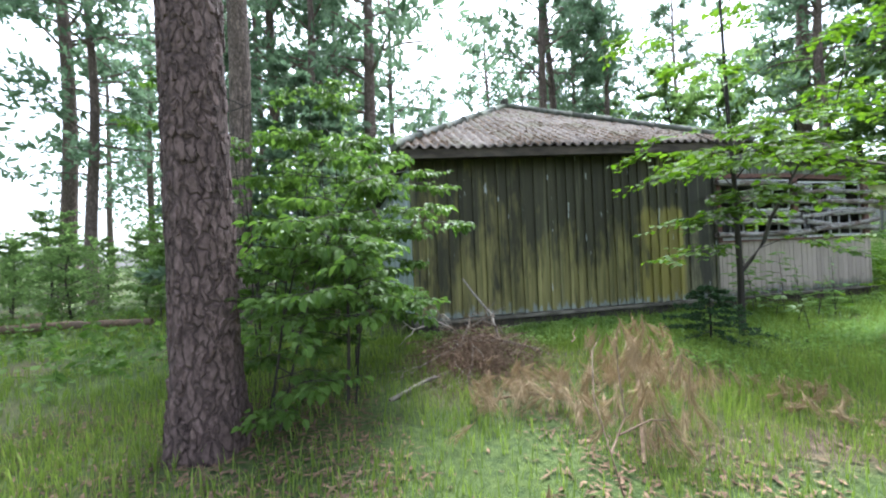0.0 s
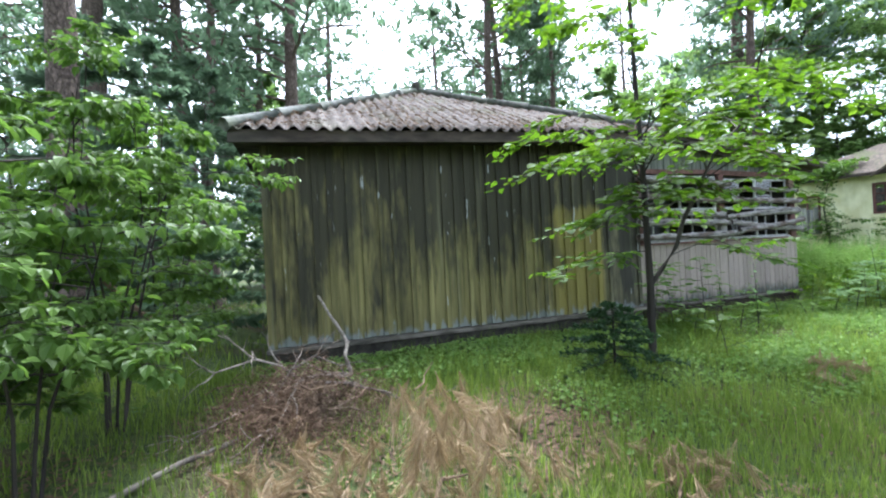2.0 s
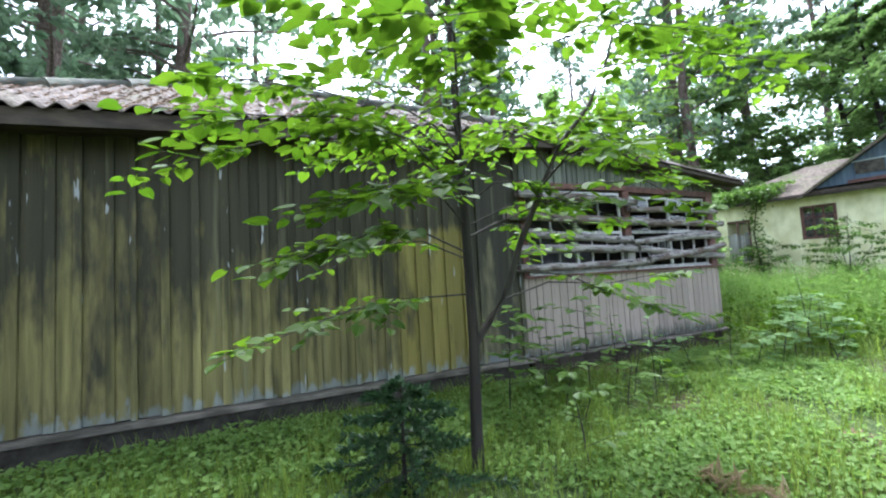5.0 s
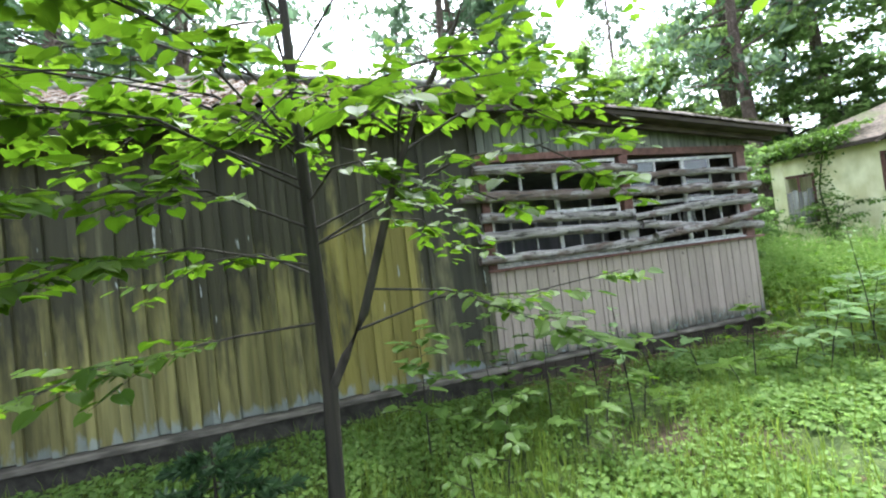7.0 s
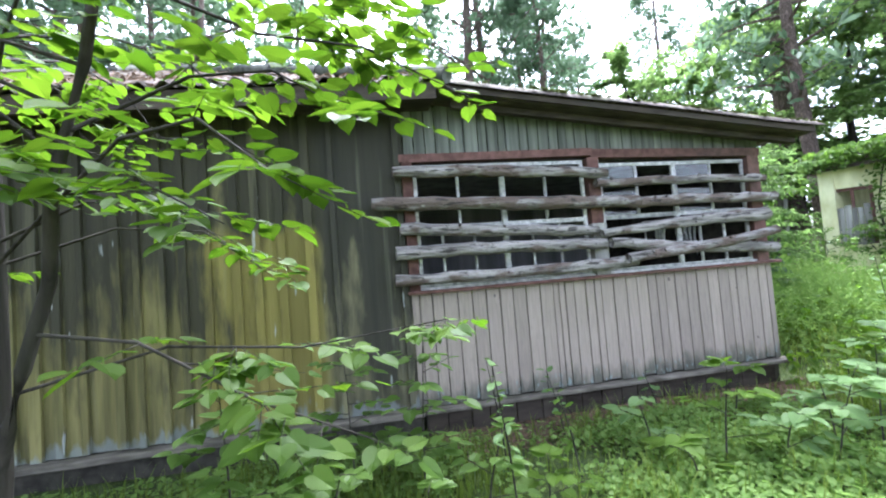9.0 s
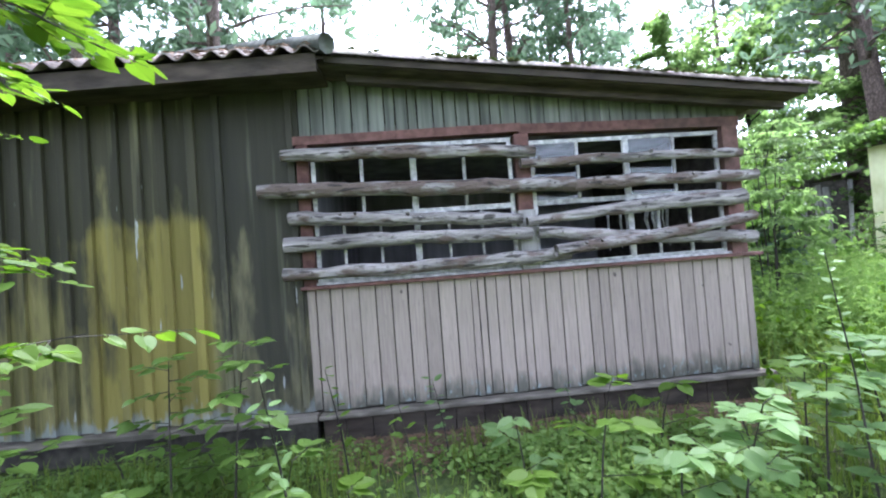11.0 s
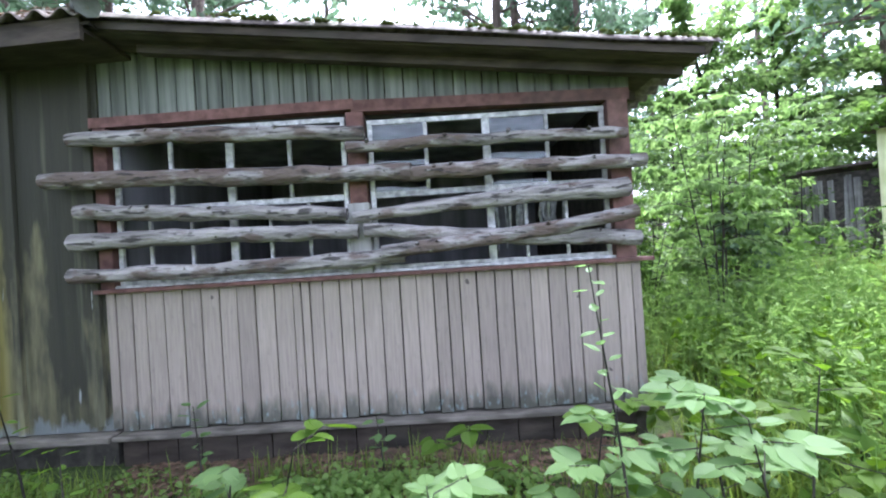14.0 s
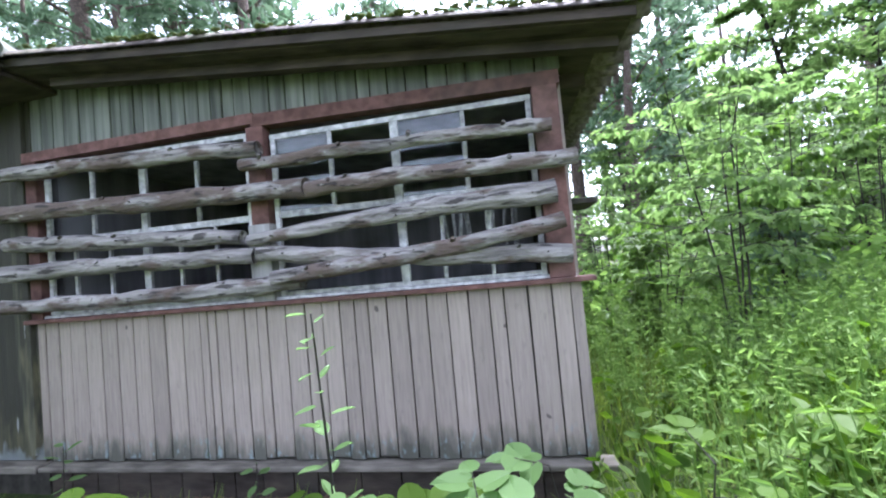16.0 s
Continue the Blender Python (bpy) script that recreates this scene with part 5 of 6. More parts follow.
bush(13.1, 11.4, 5, 2.6, 1.3, 1800, 0.11, "wood_leaf", 57, "tall bush behind the porch")
bush(13.5, 8.2, 4, 3.0, 0.75, 2200, 0.09, "wood_leaf", 64, "slim bright bush beside the porch corner", (0, 0), 0.05)
bush(14.6, 9.3, 4, 2.7, 0.8, 2500, 0.09, "bush", 65, "leafy bush against the end of the yellow house", (0, 0), 0.05)
bush(16.2, 10.3, 4, 3.2, 0.85, 2200, 0.09, "wood_leaf", 68, "tall bright bush by the end of the yellow house", (0, 0), 0.05)
bush(17.9, 7.4, 5, 1.7, 0.9, 1300, 0.09, "bush", 58, "low bush under the yellow house window", (-0.5, -0.2), 0.05)
bush(17.4, 9.0, 4, 1.6, 0.7, 900, 0.08, "bush", 59, "low shrub growing against the yellow wall", (-0.2, -0.1), 0.05)
bush(16.9, 9.9, 3, 1.2, 0.6, 700, 0.08, "bush", 60, "low shrub under the boarded window", (-0.2, -0.1), 0.05)


def sprig(x, y, h, count, size, seed, label, material="lime", lean=0.12):
    """A single-stemmed seedling with a few broad leaves."""
    rng = random.Random(seed)
    z = ground_z(x, y)
    p = thing("seedling", x, y, z, label, "plant", "seedlings before the porch")
    a = rng.uniform(0, 6.28)
    path = [Vector((0, 0, -0.05)), Vector((math.cos(a) * lean * 0.4, math.sin(a) * lean * 0.4, h * 0.5)), Vector((math.cos(a) * lean, math.sin(a) * lean, h))]
    part("stem", Shape().tube(path, [0.006, 0.005, 0.002], 6), "twig", p, smooth=True)
    kind = leaf_mesh("leaf", size, material, size > 0.1, seed)
    if size < 0.1:
        for k in range(count):
            t = 0.4 + 0.6 * k / max(1, count - 1)
            c = along(path, t)
            m = pose(c.x, c.y, c.z, 0, 0, k * 137 + rng.uniform(-25, 25)) @ pose(0, 0, 0, rng.uniform(-25, 35), rng.uniform(-20, 20), 0) @ Matrix.Scale(rng.uniform(0.65, 1.15) * (1.1 - 0.35 * t), 4) @ Matrix.Translation((0, 0.3 * size, 0))
            part("leaf", kind, material, p, at=m)
        return
    shoots = max(3, count // 4)
    for k in range(shoots):
        t = 0.35 + 0.65 * k / (shoots - 1)
        c = along(path, t)
        a = k * 2.4 + rng.uniform(-0.4, 0.4)
        r = (0.30 - 0.2 * t) * rng.uniform(0.75, 1.25) * min(1.2, 0.5 + h)
        tip = c + Vector((math.cos(a) * r, math.sin(a) * r, rng.uniform(0.0, 0.35) * r))
        part("twig", Shape().tube([c, tip], [0.003, 0.0015], 4), "twig", p)
        for q in range(5):
            o = c.lerp(tip, 0.3 + 0.175 * q)
            turn = math.degrees(a) - 90 + (0 if q == 4 else (62 if q % 2 else -62)) + rng.uniform(-18, 18)
            m = pose(o.x, o.y, o.z, 0, 0, turn) @ pose(0, 0, 0, rng.uniform(-22, 12), rng.uniform(-16, 16), 0) @ Matrix.Scale(rng.uniform(0.55, 0.95), 4) @ Matrix.Translation((0, 0.2 * size, 0))
            part("leaf", kind, material, p, at=m)


for i, (x, y, h, count, size) in enumerate(((9.8, 5.35, 0.62, 16, 0.15), (11.0, 5.3, 0.66, 28, 0.12), (11.45, 5.4, 0.78, 32, 0.115), (11.2, 5.6, 0.6, 24, 0.12), (11.16, 5.19, 1.28, 28, 0.07), (11.75, 5.6, 0.7, 22, 0.115),
                                            (10.5, 5.95, 0.4, 10, 0.12), (10.7, 5.35, 0.5, 12, 0.14), (9.5, 5.6, 0.4, 10, 0.12), (8.5, 5.75, 0.8, 14, 0.08), (9.1, 6.1, 0.55, 12, 0.09), (8.36, 5.16, 0.95, 18, 0.075),
                                            (8.9, 5.5, 0.6, 12, 0.08), (7.9, 5.55, 1.0, 52, 0.115), (11.7, 5.25, 0.72, 28, 0.115), (11.95, 5.45, 0.8, 28, 0.115), (11.55, 5.1, 0.5, 22, 0.11), (8.2, 5.3, 0.5, 18, 0.12), (7.5, 5.7, 0.9, 44, 0.11), (7.9, 5.1, 0.42, 16, 0.12), (6.88, 5.45, 0.95, 48, 0.13), (6.9, 4.5, 0.5, 12, 0.10), (7.2, 4.9, 0.4, 10, 0.10),
                                            (10.1, 6.3, 0.35, 8, 0.09), (12.6, 6.1, 0.6, 14, 0.12), (10.2, 5.3, 0.35, 10, 0.13), (7.0, 6.1, 0.3, 8, 0.09), (9.55, 5.25, 0.3, 9, 0.14), (7.35, 5.3, 0.45, 24, 0.12), (7.75, 5.85, 0.35, 20, 0.12), (8.6, 5.35, 0.35, 16, 0.12), (10.4, 5.15, 0.6, 36, 0.12), (11.2, 4.95, 0.35, 20, 0.12))):
    sprig(x, y, h, count, size, 200 + i, "thin green seedling on a bare stem" if h > 0.7 and size < 0.1 else "broad-leaved green seedling in the undergrowth", "bush" if x < 8.3 else "pale_leaf" if i % 3 else "lime")


def little_spruce(x, y, h, seed, wide=1.0, tuft_size=0.085, per=26, material="spruce"):
    rng = random.Random(seed)
    t = thing("spruce_seedling", x, y, ground_z(x, y), "small dark young spruce with drooping twigs", "tree")
    part("trunk", Shape().tube([(0, 0, -0.05), (0, 0, h)], [0.018, 0.004], 6), "twig", t)
    wood_s, green = Shape(), Shape()
    for k in range(34):
        f = k / 33
        a = k * 2.4
        r = (0.62 - 0.5 * f) * rng.uniform(0.8, 1.15) * h / 0.9 * wide
        p = Vector((0, 0, h * (0.08 + 0.9 * f)))
        tip = p + Vector((math.cos(a) * r, math.sin(a) * r, 0.02 - 0.12 * r))
        wood_s.tube([p, tip], [0.005, 0.002], 4, False)
        for q in range(per):
            c = p.lerp(tip, rng.uniform(0.15, 1))
            d = ((tip - p).normalized() + Vector((rng.uniform(-0.7, 0.7), rng.uniform(-0.7, 0.7), rng.uniform(-0.25, 0.25)))).normalized()
            tuft(green, c, d, tuft_size, rng, 3)
    part("twig", wood_s, "twig", t)["kind"] = "stuff"
    part("foliage", green, material, t)["kind"] = "stuff"


little_spruce(5.72, 4.85, 0.7, 61, 1.55, 0.06, 44)
little_spruce(14.45, 9.2, 1.6, 62, 0.8, material="needle")
little_spruce(0.3, 9.2, 5.2, 63, 0.45, 0.22, 44, "needle")
little_spruce(-1.4, 11.0, 6.5, 66, 0.4, 0.26, 44, "needle")
little_spruce(0.6, 12.0, 6.0, 67, 0.4, 0.26, 40, "needle")

def house_vine():
    """A creeper on the corner of the yellow house, spilling over the eave."""
    rng = random.Random(73)
    vine = thing("climbing_vine", 17.9, 9.2, ground_z(17.9, 9.2), "creeper climbing the yellow wall onto the roof", "vine")
    o = vine.matrix_world.translation
    stem = [Vector(p) - o for p in ((17.80, 9.22, o.z), (17.78, 9.28, 1.4), (17.72, 9.32, 2.2), (17.74, 9.2, 2.9), (17.7, 9.0, 3.25))]
    part("stem", Shape().tube(stem, [0.025, 0.022, 0.018, 0.014, 0.01], 6), "twig", vine, smooth=True)
    cs, us, ss = [], [], []
    for k in range(2400):
        t = rng.random()
        if k < 350:
            c = along(stem, t) + Vector((rng.gauss(-0.05, 0.08), rng.gauss(-0.03, 0.14), rng.gauss(0, 0.1)))
        else:
            a, b = Vector((17.15, 10.2, 3.2)), Vector((17.75, 8.7, 3.25))
            up = rng.random() ** 1.5
            c = a.lerp(b, t) - o + Vector((-0.1 + 1.0 * up, rng.uniform(-0.15, 0.3), 0))
            c.z += 0.06 + 0.32 * up + rng.uniform(-0.3, 0.12) * (1 - up)
        cs.append(c)
        us.append(rand_dir(rng, 0.8))
        ss.append(rng.uniform(0.06, 0.12))
    part("foliage", leaves(Shape(), cs, us, ss, rng, 0.1, 0.4, 0.3), "bush", vine)["kind"] = "stuff"


house_vine()

# ---- dead wood ----


def stick(points, r0, r1, material, label, name="branch", seed=0, group=""):
    rng = random.Random(seed)
    n = len(points)
    s = Shape().tube(points, [r0 + (r1 - r0) * k / (n - 1) for k in range(n)], 7, True, 0.08, rng)
    return tagged(part(name, s, material, smooth=True), label, "branch", group)


def brush_pile():
    rng = random.Random(71)
    cx, cy = 2.65, 5.0
    z = ground_z(cx, cy)
    pile = thing("brush_pile", cx, cy, z, "heap of dry brown brushwood and twigs", "brushwood")
    for k in range(60):
        a = rng.gauss(0.2, 1.0)
        c = Vector((rng.gauss(-0.05, 0.3), rng.gauss(0, 0.3), abs(rng.gauss(0.12, 0.1))))
        length = rng.uniform(0.2, 0.6)
        d = Vector((math.cos(a), math.sin(a), rng.uniform(-0.3, 0.25)))
        p = [c - d * length / 2 + rand_dir(rng) * 0.03, c - d * length / 5 + rand_dir(rng) * 0.04, c + d * length / 5 + rand_dir(rng) * 0.04, c + d * length / 2 + Vector((0, 0, rng.uniform(-0.05, 0.12)))]
        p = [Vector((q.x, q.y, max(0.01, q.z))) for q in p]
        r = rng.choice((0.003, 0.004, 0.006, 0.008))
        part("stick", Shape().tube(p, [r, r * 0.9, r * 0.7, r * 0.4], 5), "dry", pile)
    fine = Shape()
    for k in range(11000):
        c = Vector((rng.gauss(-0.05, 0.36), rng.gauss(-0.05, 0.36), 0))
        c.z = 0.01 + abs(rng.gauss(0, 0.2)) * max(0.15, 1.1 - c.length)
        v = rand_dir(rng) * rng.uniform(0.05, 0.16)
        w = v.cross(rand_dir(rng)).normalized() * 0.003
        q = c + v
        q.z = max(0.01, q.z)
        i = len(fine.v)
        fine.v += [tuple(c - w), tuple(c + w), tuple(q)]
        fine.f.append((i, i + 1, i + 2))
    part("twig", fine, "litter", pile)["kind"] = "stuff"


brush_pile()
stick([(3.1, 5.45, 0.1), (3.08, 5.5, 0.28), (3.05, 5.5, 0.42), (3.03, 5.52, 0.48), (3.07, 5.68, 0.57), (3.04, 5.82, 0.63), (2.98, 5.9, 0.74), (2.92, 5.97, 0.83), (2.86, 6.05, 0.95), (2.81, 6.1, 1.04)], 0.024, 0.013, "dead", "bare pale crooked branch rising from the heap", seed=1)


def dead_limb(points, r, seed, label):
    """A crooked bare limb with forking side shoots."""
    rng = random.Random(seed)
    s = Shape()

    def run(p, d, r, length, depth):
        pts, rad = [p], [r]
        n = 6
        for k in range(n):
            d = (d + rand_dir(rng) * 0.33).normalized()
            q = pts[-1] + d * length / n
            q.z = max(q.z, ground_z(q.x, q.y) + 0.015)
            pts.append(q)
            rad.append(r * (1 - 0.75 * (k + 1) / n))
            if depth and 0 < k < n - 1 and rng.random() < 0.6:
                run(q, (d + rand_dir(rng) * 0.9).normalized(), rad[-1] * 0.7, length * rng.uniform(0.35, 0.6), depth - 1)
        s.tube(pts, rad, 6, True, 0.08, rng)
    pts = [Vector(p) for p in points]
    n = len(pts)
    s.tube(pts, [r * (1 - 0.6 * k / (n - 1)) for k in range(n)], 8, True, 0.1, rng)
    for k in range(1, n):
        d = (pts[k] - pts[k - 1]).normalized()
        for j in range(2 if k > 1 else 1):
            run(pts[k], (d + rand_dir(rng) * 0.8).normalized(), r * (0.75 - 0.4 * k / n), rng.uniform(0.25, 0.5), 1)
    return tagged(part("branch", s, "dead", smooth=True), label, "branch", "bare limbs on the brush heap")


dead_limb([(3.08, 5.45, 0.3), (2.85, 5.42, 0.36), (2.6, 5.4, 0.34), (2.45, 5.42, 0.48), (2.25, 5.3, 0.6), (1.95, 5.2, 0.55)], 0.02, 12, "crooked grey limb arching over the brush heap")
dead_limb([(3.0, 5.3, 0.34), (2.75, 5.25, 0.4), (2.5, 5.1, 0.36), (2.25, 5.0, 0.3), (1.95, 4.85, 0.22)], 0.018, 13, "forked bare limb lying on the brush heap")
dead_limb([(2.7, 5.1, 0.38), (2.95, 5.05, 0.36), (3.25, 4.95, 0.28), (3.6, 4.85, 0.12)], 0.018, 14, "bare limb sloping from the heap to the grass")
dead_limb([(2.6, 5.15, 0.4), (2.55, 4.9, 0.36), (2.45, 4.65, 0.22), (2.3, 4.4, 0.12)], 0.015, 15, "drooping bare limb at the front of the heap")
dead_limb([(2.4, 5.0, 0.3), (2.55, 5.1, 0.52), (2.75, 5.15, 0.6), (2.95, 5.1, 0.5)], 0.014, 16, "thin arched dead branch on the heap")
stick([(1.55, 4.2, 0.13), (1.9, 4.4, 0.2), (2.2, 4.6, 0.2)], 0.02, 0.016, "dead", "grey fallen branch under the bush", seed=5)
stick([(2.17, 1.88, 0.0), (2.12, 1.86, 0.14), (2.14, 1.92, 0.3), (2.18, 1.9, 0.45), (2.19, 2.01, 0.63), (2.2, 2.11, 0.78), (2.32, 2.29, 0.92), (2.51, 2.5, 0.94)], 0.006, 0.002, "dry", "upright bare dead twig", seed=6)
stick([(2.2, 2.01, 0.6), (2.32, 2.08, 0.7), (2.35, 2.15, 0.88), (2.4, 2.22, 0.95)], 0.005, 0.002, "dry", "forked bare dead twig", seed=7)
stick([(2.26, 2.04, 0.65), (2.44, 2.08, 0.67), (2.6, 2.12, 0.63)], 0.005, 0.002, "dry", "side shoot of a dead twig", seed=8)
stick([(-1.6, 6.9, 0.12), (-0.9, 6.5, 0.2), (-0.3, 6.3, 0.16)], 0.018, 0.01, "dry", "curved dry branch on the ground", seed=9)
stick([(-6, 10.5, 0.25), (-4.2, 10.0, 0.32), (-2.6, 9.8, 0.3)], 0.09, 0.07, "dry", "fallen trunk at the edge of the wood", "fallen_trunk", seed=10)
stick([(1.2, 8.0, 0.2), (0.6, 7.6, 0.9), (0.2, 7.4, 1.5)], 0.05, 0.03, "dry", "leaning dead stem beside the hut", seed=11)


def dry_spray(name, a, b, width, height, count, seed, label):
    """A cut pine branch with long straw-coloured needles."""
    rng = random.Random(seed)
    a, b = Vector(a), Vector(b)
    a.z, b.z = ground_z(a.x, a.y), ground_z(b.x, b.y)
    t = thing(name, a.x, a.y, a.z, label, "branch")
    part("stem", Shape().tube([(0, 0, 0.03), (b - a) * 0.5 + Vector((0, 0, height * 0.6)), (b - a) + Vector((0, 0, 0.05))], [0.014, 0.01, 0.004], 6), "dry", t, smooth=True)
    s = Shape()
    side = Vector((-(b - a).y, (b - a).x, 0)).normalized()
    for k in range(count // 4):
        f = rng.uniform(0, 1)
        off = rng.gauss(0, width * 0.5)
        c = (b - a) * f + side * off + Vector((0, 0, 0.05 + height * math.sin(math.pi * (0.15 + 0.7 * f)) * rng.uniform(0.1, 1.1)))
        fall = (side * off * 0.8 + (b - a).normalized() * rng.uniform(-0.4, 0.8) + Vector((rng.uniform(-0.6, 0.6), rng.uniform(-0.6, 0.6), -0.3 - 0.5 * height))).normalized()
        back = c - fall * 0.12 + Vector((0, 0, 0.01 + 0.08 * min(height, 0.6)))
        s.tube([back, c], [0.003, 0.002], 3, False)
        for j in range(38):
            o = back.lerp(c, rng.random())
            d = (fall + rand_dir(rng) * 0.42).normalized()
            l = rng.uniform(0.08, 0.17)
            w = d.cross(rand_dir(rng)).normalized() * 0.0016
            q, e = o + d * l * 0.55, o + d * l + Vector((0, 0, -0.2 * l))
            q.z, e.z = max(q.z, 0.014), max(e.z, 0.012)
            i = len(s.v)
            s.v += [tuple(o - w), tuple(o + w), tuple(q + w), tuple(q - w), tuple(e)]
            s.f += [(i, i + 1, i + 2, i + 3), (i + 3, i + 2, i + 4)]
    part("needle", s, "straw", t)["kind"] = "stuff"


dry_spray("dry_pine_branch", (2.9, 2.7, 0), (3.6, 3.6, 0), 0.42, 0.58, 360, 81, "cut pine branch with straw-coloured needles")
dry_spray("dry_pine_branch", (2.2, 3.9, 0), (3.1, 3.5, 0), 0.6, 0.22, 260, 82, "cut pine branch with straw-coloured needles")
dry_spray("dry_pine_branch", (3.4, 3.9, 0), (4.1, 4.1, 0), 0.35, 0.1, 160, 83, "small dry pine spray on the grass")
dry_spray("dry_pine_branch", (4.3, 2.9, 0), (4.9, 3.3, 0), 0.4, 0.06, 160, 84, "small dry pine spray on the grass")
dry_spray("dry_pine_branch", (1.9, 2.2, 0), (2.6, 1.9, 0), 0.35, 0.06, 160, 85, "small dry pine spray on the grass")
dry_spray("dry_pine_branch", (7.0, 3.6, 0), (7.6, 3.9, 0), 0.25, 0.1, 70, 86, "small dry pine spray on the grass")
dry_spray("dry_pine_branch", (7.9, 3.2, 0), (8.6, 3.3, 0), 0.25, 0.08, 50, 87, "small dry pine spray on the grass")

# ---- grass, weeds and litter ----


def inside_hut(x, y):
    return LEFT - 0.1 < x < RIGHT + 0.1 and y > FRONT - 0.02


def blades(name, n, area, height, wide, material, seed, label, density=None, lean=0.5):
    rng = random.Random(seed)
    s = Shape()
    x0, x1, y0, y1 = area
    made = 0
    while made < n:
        x, y = rng.uniform(x0, x1), rng.uniform(y0, y1)
        if inside_hut(x, y) or (1.9 < x < 12.2 and 6.45 < y < 7) or (density and rng.random() > density(x, y)):
            continue
        made += 1
        z = ground_z(x, y)
        h = height * rng.uniform(0.45, 1.25)
        a = rng.uniform(0, 6.28)
        dx, dy = math.cos(a), math.sin(a)
        w = wide * rng.uniform(0.7, 1.3)
        b = lean * h * rng.uniform(0.3, 1.2)
        i = len(s.v)
        s.v += [(x - dy * w, y + dx * w, z - 0.01), (x + dy * w, y - dx * w, z - 0.01), (x + dx * b * 0.4 + dy * w * 0.7, y + dy * b * 0.4 - dx * w * 0.7, z + h * 0.65), (x + dx * b * 0.4 - dy * w * 0.7, y + dy * b * 0.4 + dx * w * 0.7, z + h * 0.65), (x + dx * b, y + dy * b, z + h)]
        s.f += [(i, i + 1, i + 2, i + 3), (i + 3, i + 2, i + 4)]
    return tagged(part(name, s, material), label, "grass", kind="stuff")


def patchy(x, y):
    v = noise.noise((x * 0.55, y * 0.55, 7.7)) + 0.5 * noise.noise((x * 1.7, y * 1.7, 3.1))
    bare = 0.35 if (0.5 < x < 4.2 and 1.0 < y < 3.9) else 1.0
    if 8.6 < x < 12.2 and y > 6.2:
        bare *= 0.15
    return max(0.04, min(1.0, 0.55 + 1.2 * v)) * bare


def lush(x, y):
    return max(0.05, min(1.0, 0.5 + 1.3 * noise.noise((x * 0.6, y * 0.6, 1.2))))


blades("grass", 42000, (-4, 12.4, 0.2, 6.8), 0.11, 0.0035, "grass", 91, "short woodland grass", patchy)
blades("grass", 9000, (3.6, 12, 3.0, 6.7), 0.2, 0.004, "grass", 92, "longer tufts of woodland grass", lambda x, y: 0.2 + 0.8 * (noise.noise((x * 1.1, y * 1.1, 9)) > 0.1))
blades("grass", 16000, (-12, 2.2, 2, 14), 0.16, 0.007, "grass", 93, "meadow grass under the trees", patchy)
blades("grass", 16000, (2.8, 8.5, 2.4, 5.8), 0.12, 0.0027, "grass", 99, "fine soft grass before the hut", lambda x, y: (0.25 + 0.75 * (noise.noise((x * 0.8, y * 0.8, 12)) > -0.15)) * (0.12 if math.hypot(x - 4.39, y - 4.03) < 0.65 else 1))
blades("grass", 9000, (-3.5, 2.4, 2.0, 6.6), 0.13, 0.004, "grass", 98, "thin grass round the old pine", lambda x, y: 0.3 + 0.7 * (noise.noise((x * 0.9, y * 0.9, 2)) > -0.1))
blades("grass", 23000, (11.8, 19, 0, 12), 0.34, 0.006, "grass", 94, "tall grass beyond the porch", lush, 0.8)


def ground_leaves(name, n, area, height, size, material, seed, label, density):
    """Low leafy ground cover."""
    rng = random.Random(seed)
    cs, us, ss = [], [], []
    x0, x1, y0, y1 = area
    while len(cs) < n:
        x, y = rng.uniform(x0, x1), rng.uniform(y0, y1)
        if inside_hut(x, y) or (1.9 < x < 12.2 and 6.5 < y < 7) or rng.random() > density(x, y):
            continue
        cs.append(Vector((x, y, ground_z(x, y) + height * rng.uniform(0.15, 1.0))))
        us.append(rand_dir(rng, 1.6))
        ss.append(size * rng.uniform(0.5, 1.4))
    return tagged(part(name, leaves(Shape(), cs, us, ss, rng, 0.1, 0.42, 0.1), material), label, "undergrowth", kind="stuff")


ground_leaves("ground_cover", 34000, (4.6, 12.4, 3.4, 6.72), 0.10, 0.042, "weed", 95, "low leafy ground cover before the hut", lambda x, y: patchy(x, y) * (0.3 if y < 4 else 1) * (0.3 if x < 6.3 and y < 5.6 else 1))
ground_leaves("ground_cover", 5000, (2.2, 5.5, 5.2, 6.72), 0.12, 0.045, "weed", 96, "low leafy ground cover along the wall", lambda x, y: 1)
ground_leaves("ground_cover", 6000, (-9, 1.5, 5, 14), 0.3, 0.08, "bush", 97, "low undergrowth beneath the trees", lush)


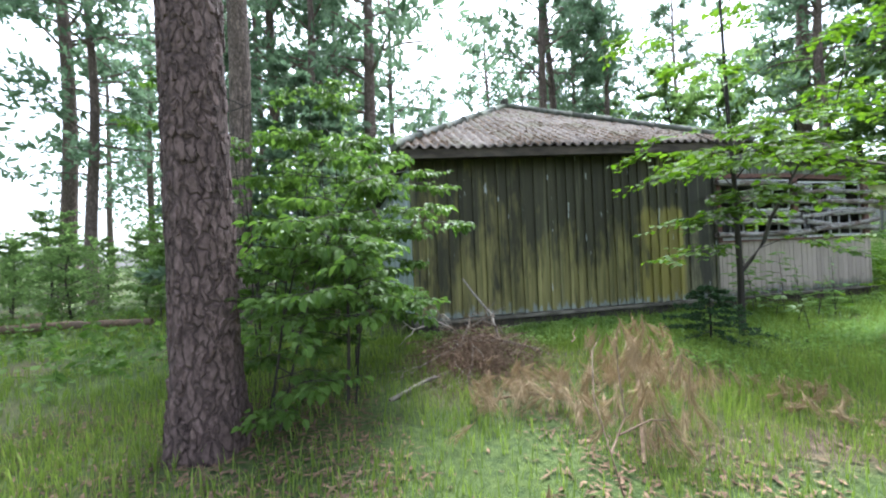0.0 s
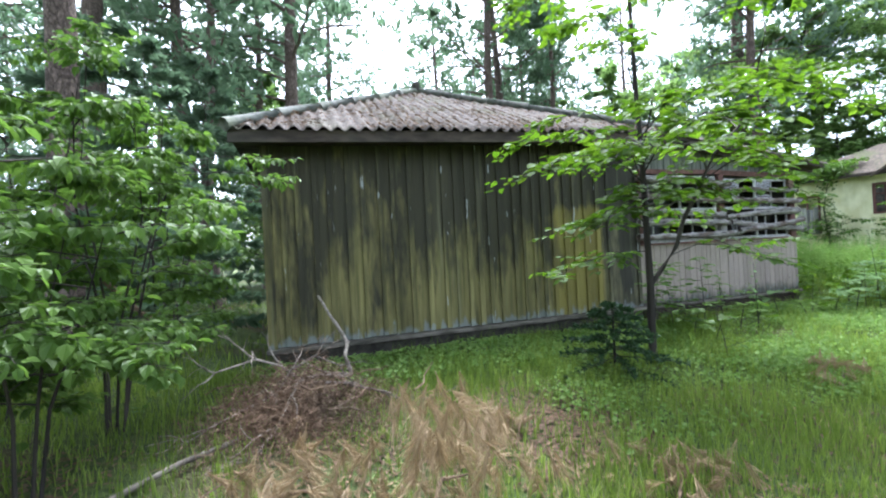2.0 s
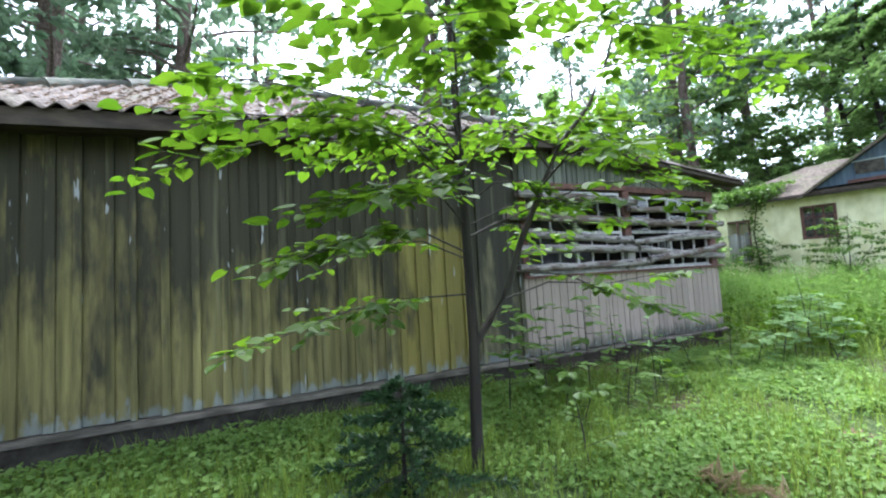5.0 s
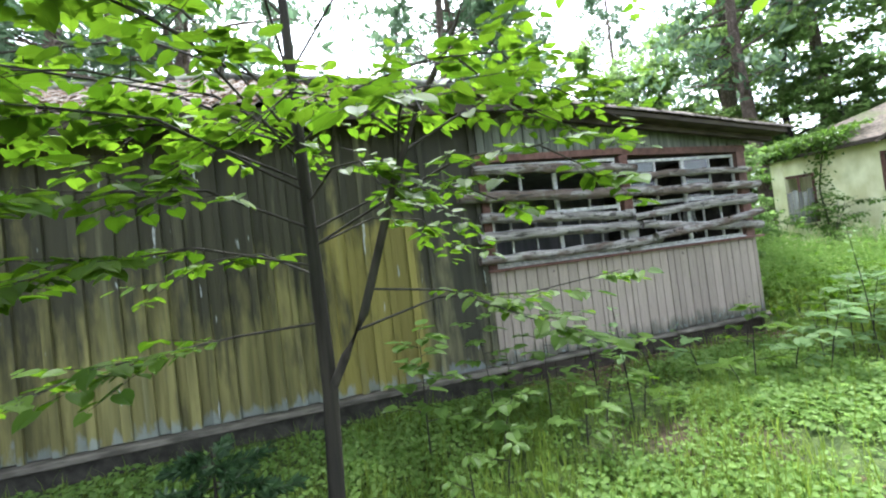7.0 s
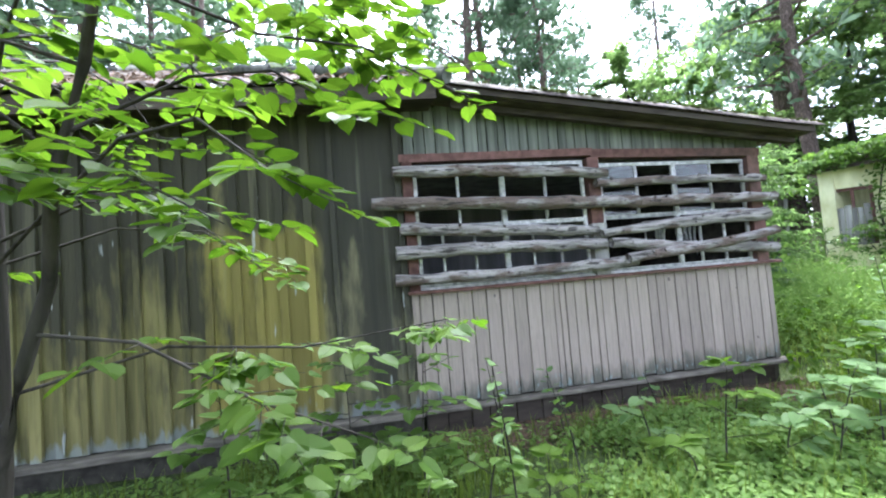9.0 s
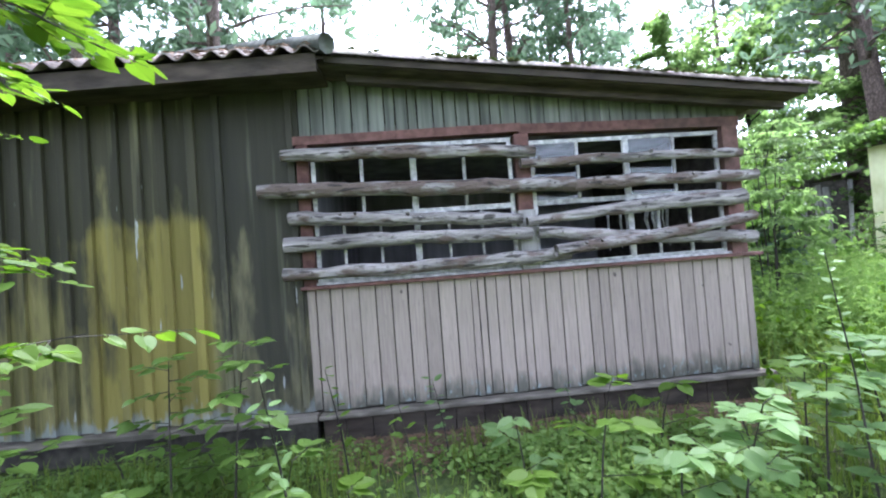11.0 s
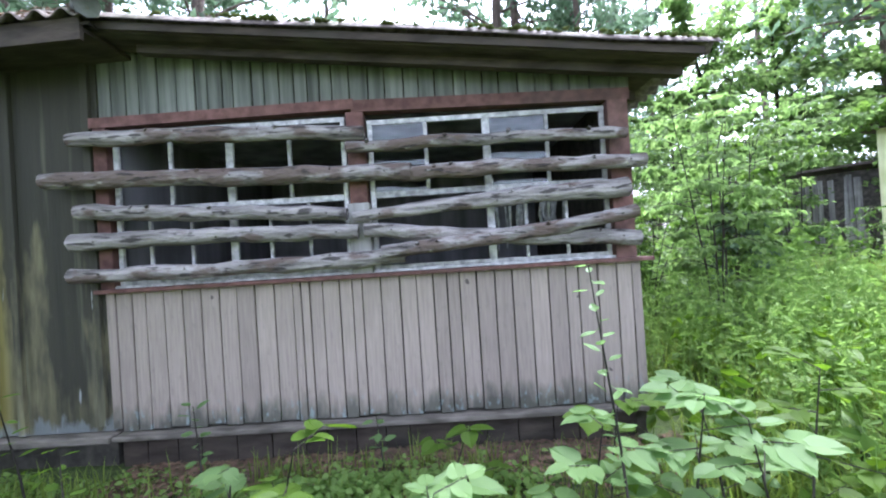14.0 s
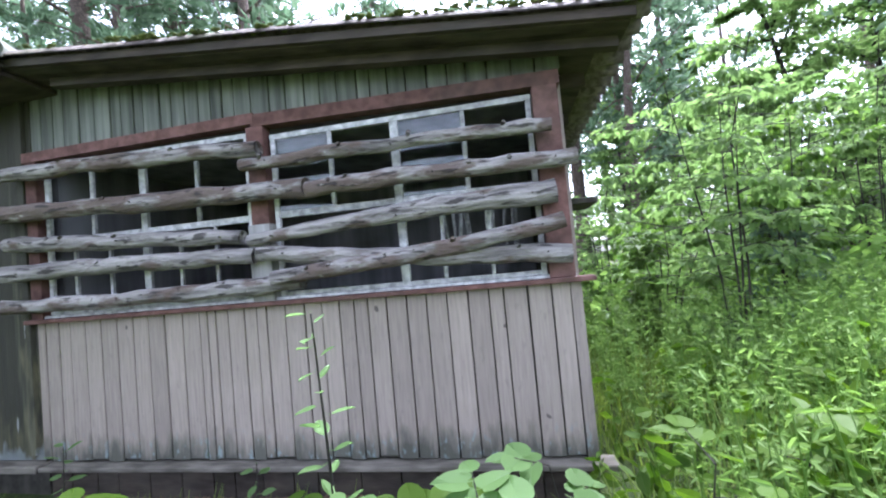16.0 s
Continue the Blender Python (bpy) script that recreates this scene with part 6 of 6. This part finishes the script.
def weeds(n, area, seed, h0, h1, size, material, label, lance=True):
    """Tall leafy weeds: upright stems with long narrow leaves."""
    rng = random.Random(seed)
    stems, cs, us, ss = Shape(), [], [], []
    x0, x1, y0, y1 = area
    made = 0
    while made < n:
        x, y = rng.uniform(x0, x1), rng.uniform(y0, y1)
        if inside_hut(x, y) or rng.random() > lush(x, y):
            continue
        made += 1
        z, h = ground_z(x, y), rng.uniform(h0, h1)
        a = rng.uniform(0, 6.28)
        tip = Vector((x + math.cos(a) * 0.2 * h, y + math.sin(a) * 0.2 * h, z + h))
        base = Vector((x, y, z - 0.03))
        stems.tube([base, base.lerp(tip, 0.5) + Vector((0, 0, 0.03)), tip], [0.004, 0.003, 0.0015], 4, False)
        for k in range(int(16 * h / 0.8) + 5):
            t = rng.uniform(0.15, 1.0)
            cs.append(base.lerp(tip, t))
            us.append(rand_dir(rng, 0.9))
            ss.append(size * rng.uniform(0.6, 1.3) * (1.15 - 0.4 * t))
    ob = thing("weed_patch", (x0 + x1) / 2, (y0 + y1) / 2, 0.0, label, "weeds", kind="stuff")
    for s, name, m in ((stems, "weed_stem", "weed"), (leaves(Shape(), cs, us, ss, rng, 0.08, 0.16 if lance else 0.34, 0.35), "weed_leaf", material)):
        s.v = [(p[0] - ob.location.x, p[1] - ob.location.y, p[2]) for p in s.v]
        part(name, s, m, ob)["kind"] = "stuff"


weeds(1800, (12.25, 15.6, 4.2, 9.8), 101, 0.4, 0.95, 0.062, "weed", "dense tall green weeds beside the porch")
weeds(700, (14.0, 20, 0.5, 9.0), 102, 0.35, 0.85, 0.09, "weed", "dense tall green weeds before the yellow house")
weeds(260, (12.4, 16.5, 9.0, 14.0), 103, 0.5, 1.2, 0.16, "weed", "tall weeds behind the porch", False)
weeds(160, (11.9, 14.5, 4.4, 7.5), 104, 0.3, 0.7, 0.11, "lime", "broad-leaved weeds by the porch corner", False)
weeds(120, (-6, 0.5, 5.5, 12), 105, 0.3, 0.8, 0.12, "bush", "leafy weeds under the trees", False)


def litter(n, area, seed, density):
    rng = random.Random(seed)
    s = Shape()
    x0, x1, y0, y1 = area
    made = 0
    while made < n:
        x, y = rng.uniform(x0, x1), rng.uniform(y0, y1)
        if inside_hut(x, y) or rng.random() > density(x, y):
            continue
        made += 1
        z = ground_z(x, y) + rng.uniform(0.004, 0.02)
        a, l, w = rng.uniform(0, 6.28), rng.uniform(0.015, 0.05), rng.uniform(0.002, 0.013)
        dx, dy = math.cos(a), math.sin(a)
        i = len(s.v)
        s.v += [(x - dx * l, y - dy * l, z), (x + dy * w, y - dx * w, z + 0.004), (x + dx * l, y + dy * l, z + rng.uniform(-0.003, 0.01)), (x - dy * w, y + dx * w, z + 0.006)]
        s.f.append((i, i + 1, i + 2, i + 3))
    return tagged(part("leaf_litter", s, "litter"), "brown dead leaves and twigs on the ground", "litter", kind="stuff")


litter(12000, (-1.5, 5.0, 0.8, 5.0), 111, lambda x, y: max(0.05, min(1, 0.5 + 1.4 * noise.noise((x * 0.8, y * 0.8, 5))) + math.exp(-((x - 0.4) ** 2 + (y - 3.4) ** 2))))
litter(6000, (8.2, 12.2, 5.9, 6.75), 112, lambda x, y: max(0.1, min(1, (y - 5.8))))
litter(5000, (4, 9, 2.2, 4.2), 113, lambda x, y: max(0.05, min(1, 0.3 + 1.4 * noise.noise((x * 0.9, y * 0.9, 5)))))
litter(2500, (4.39 - 0.7, 4.39 + 0.7, 4.03 - 0.7, 4.03 + 0.7), 114, lambda x, y: math.exp(-3 * ((x - 4.39) ** 2 + (y - 4.03) ** 2)))
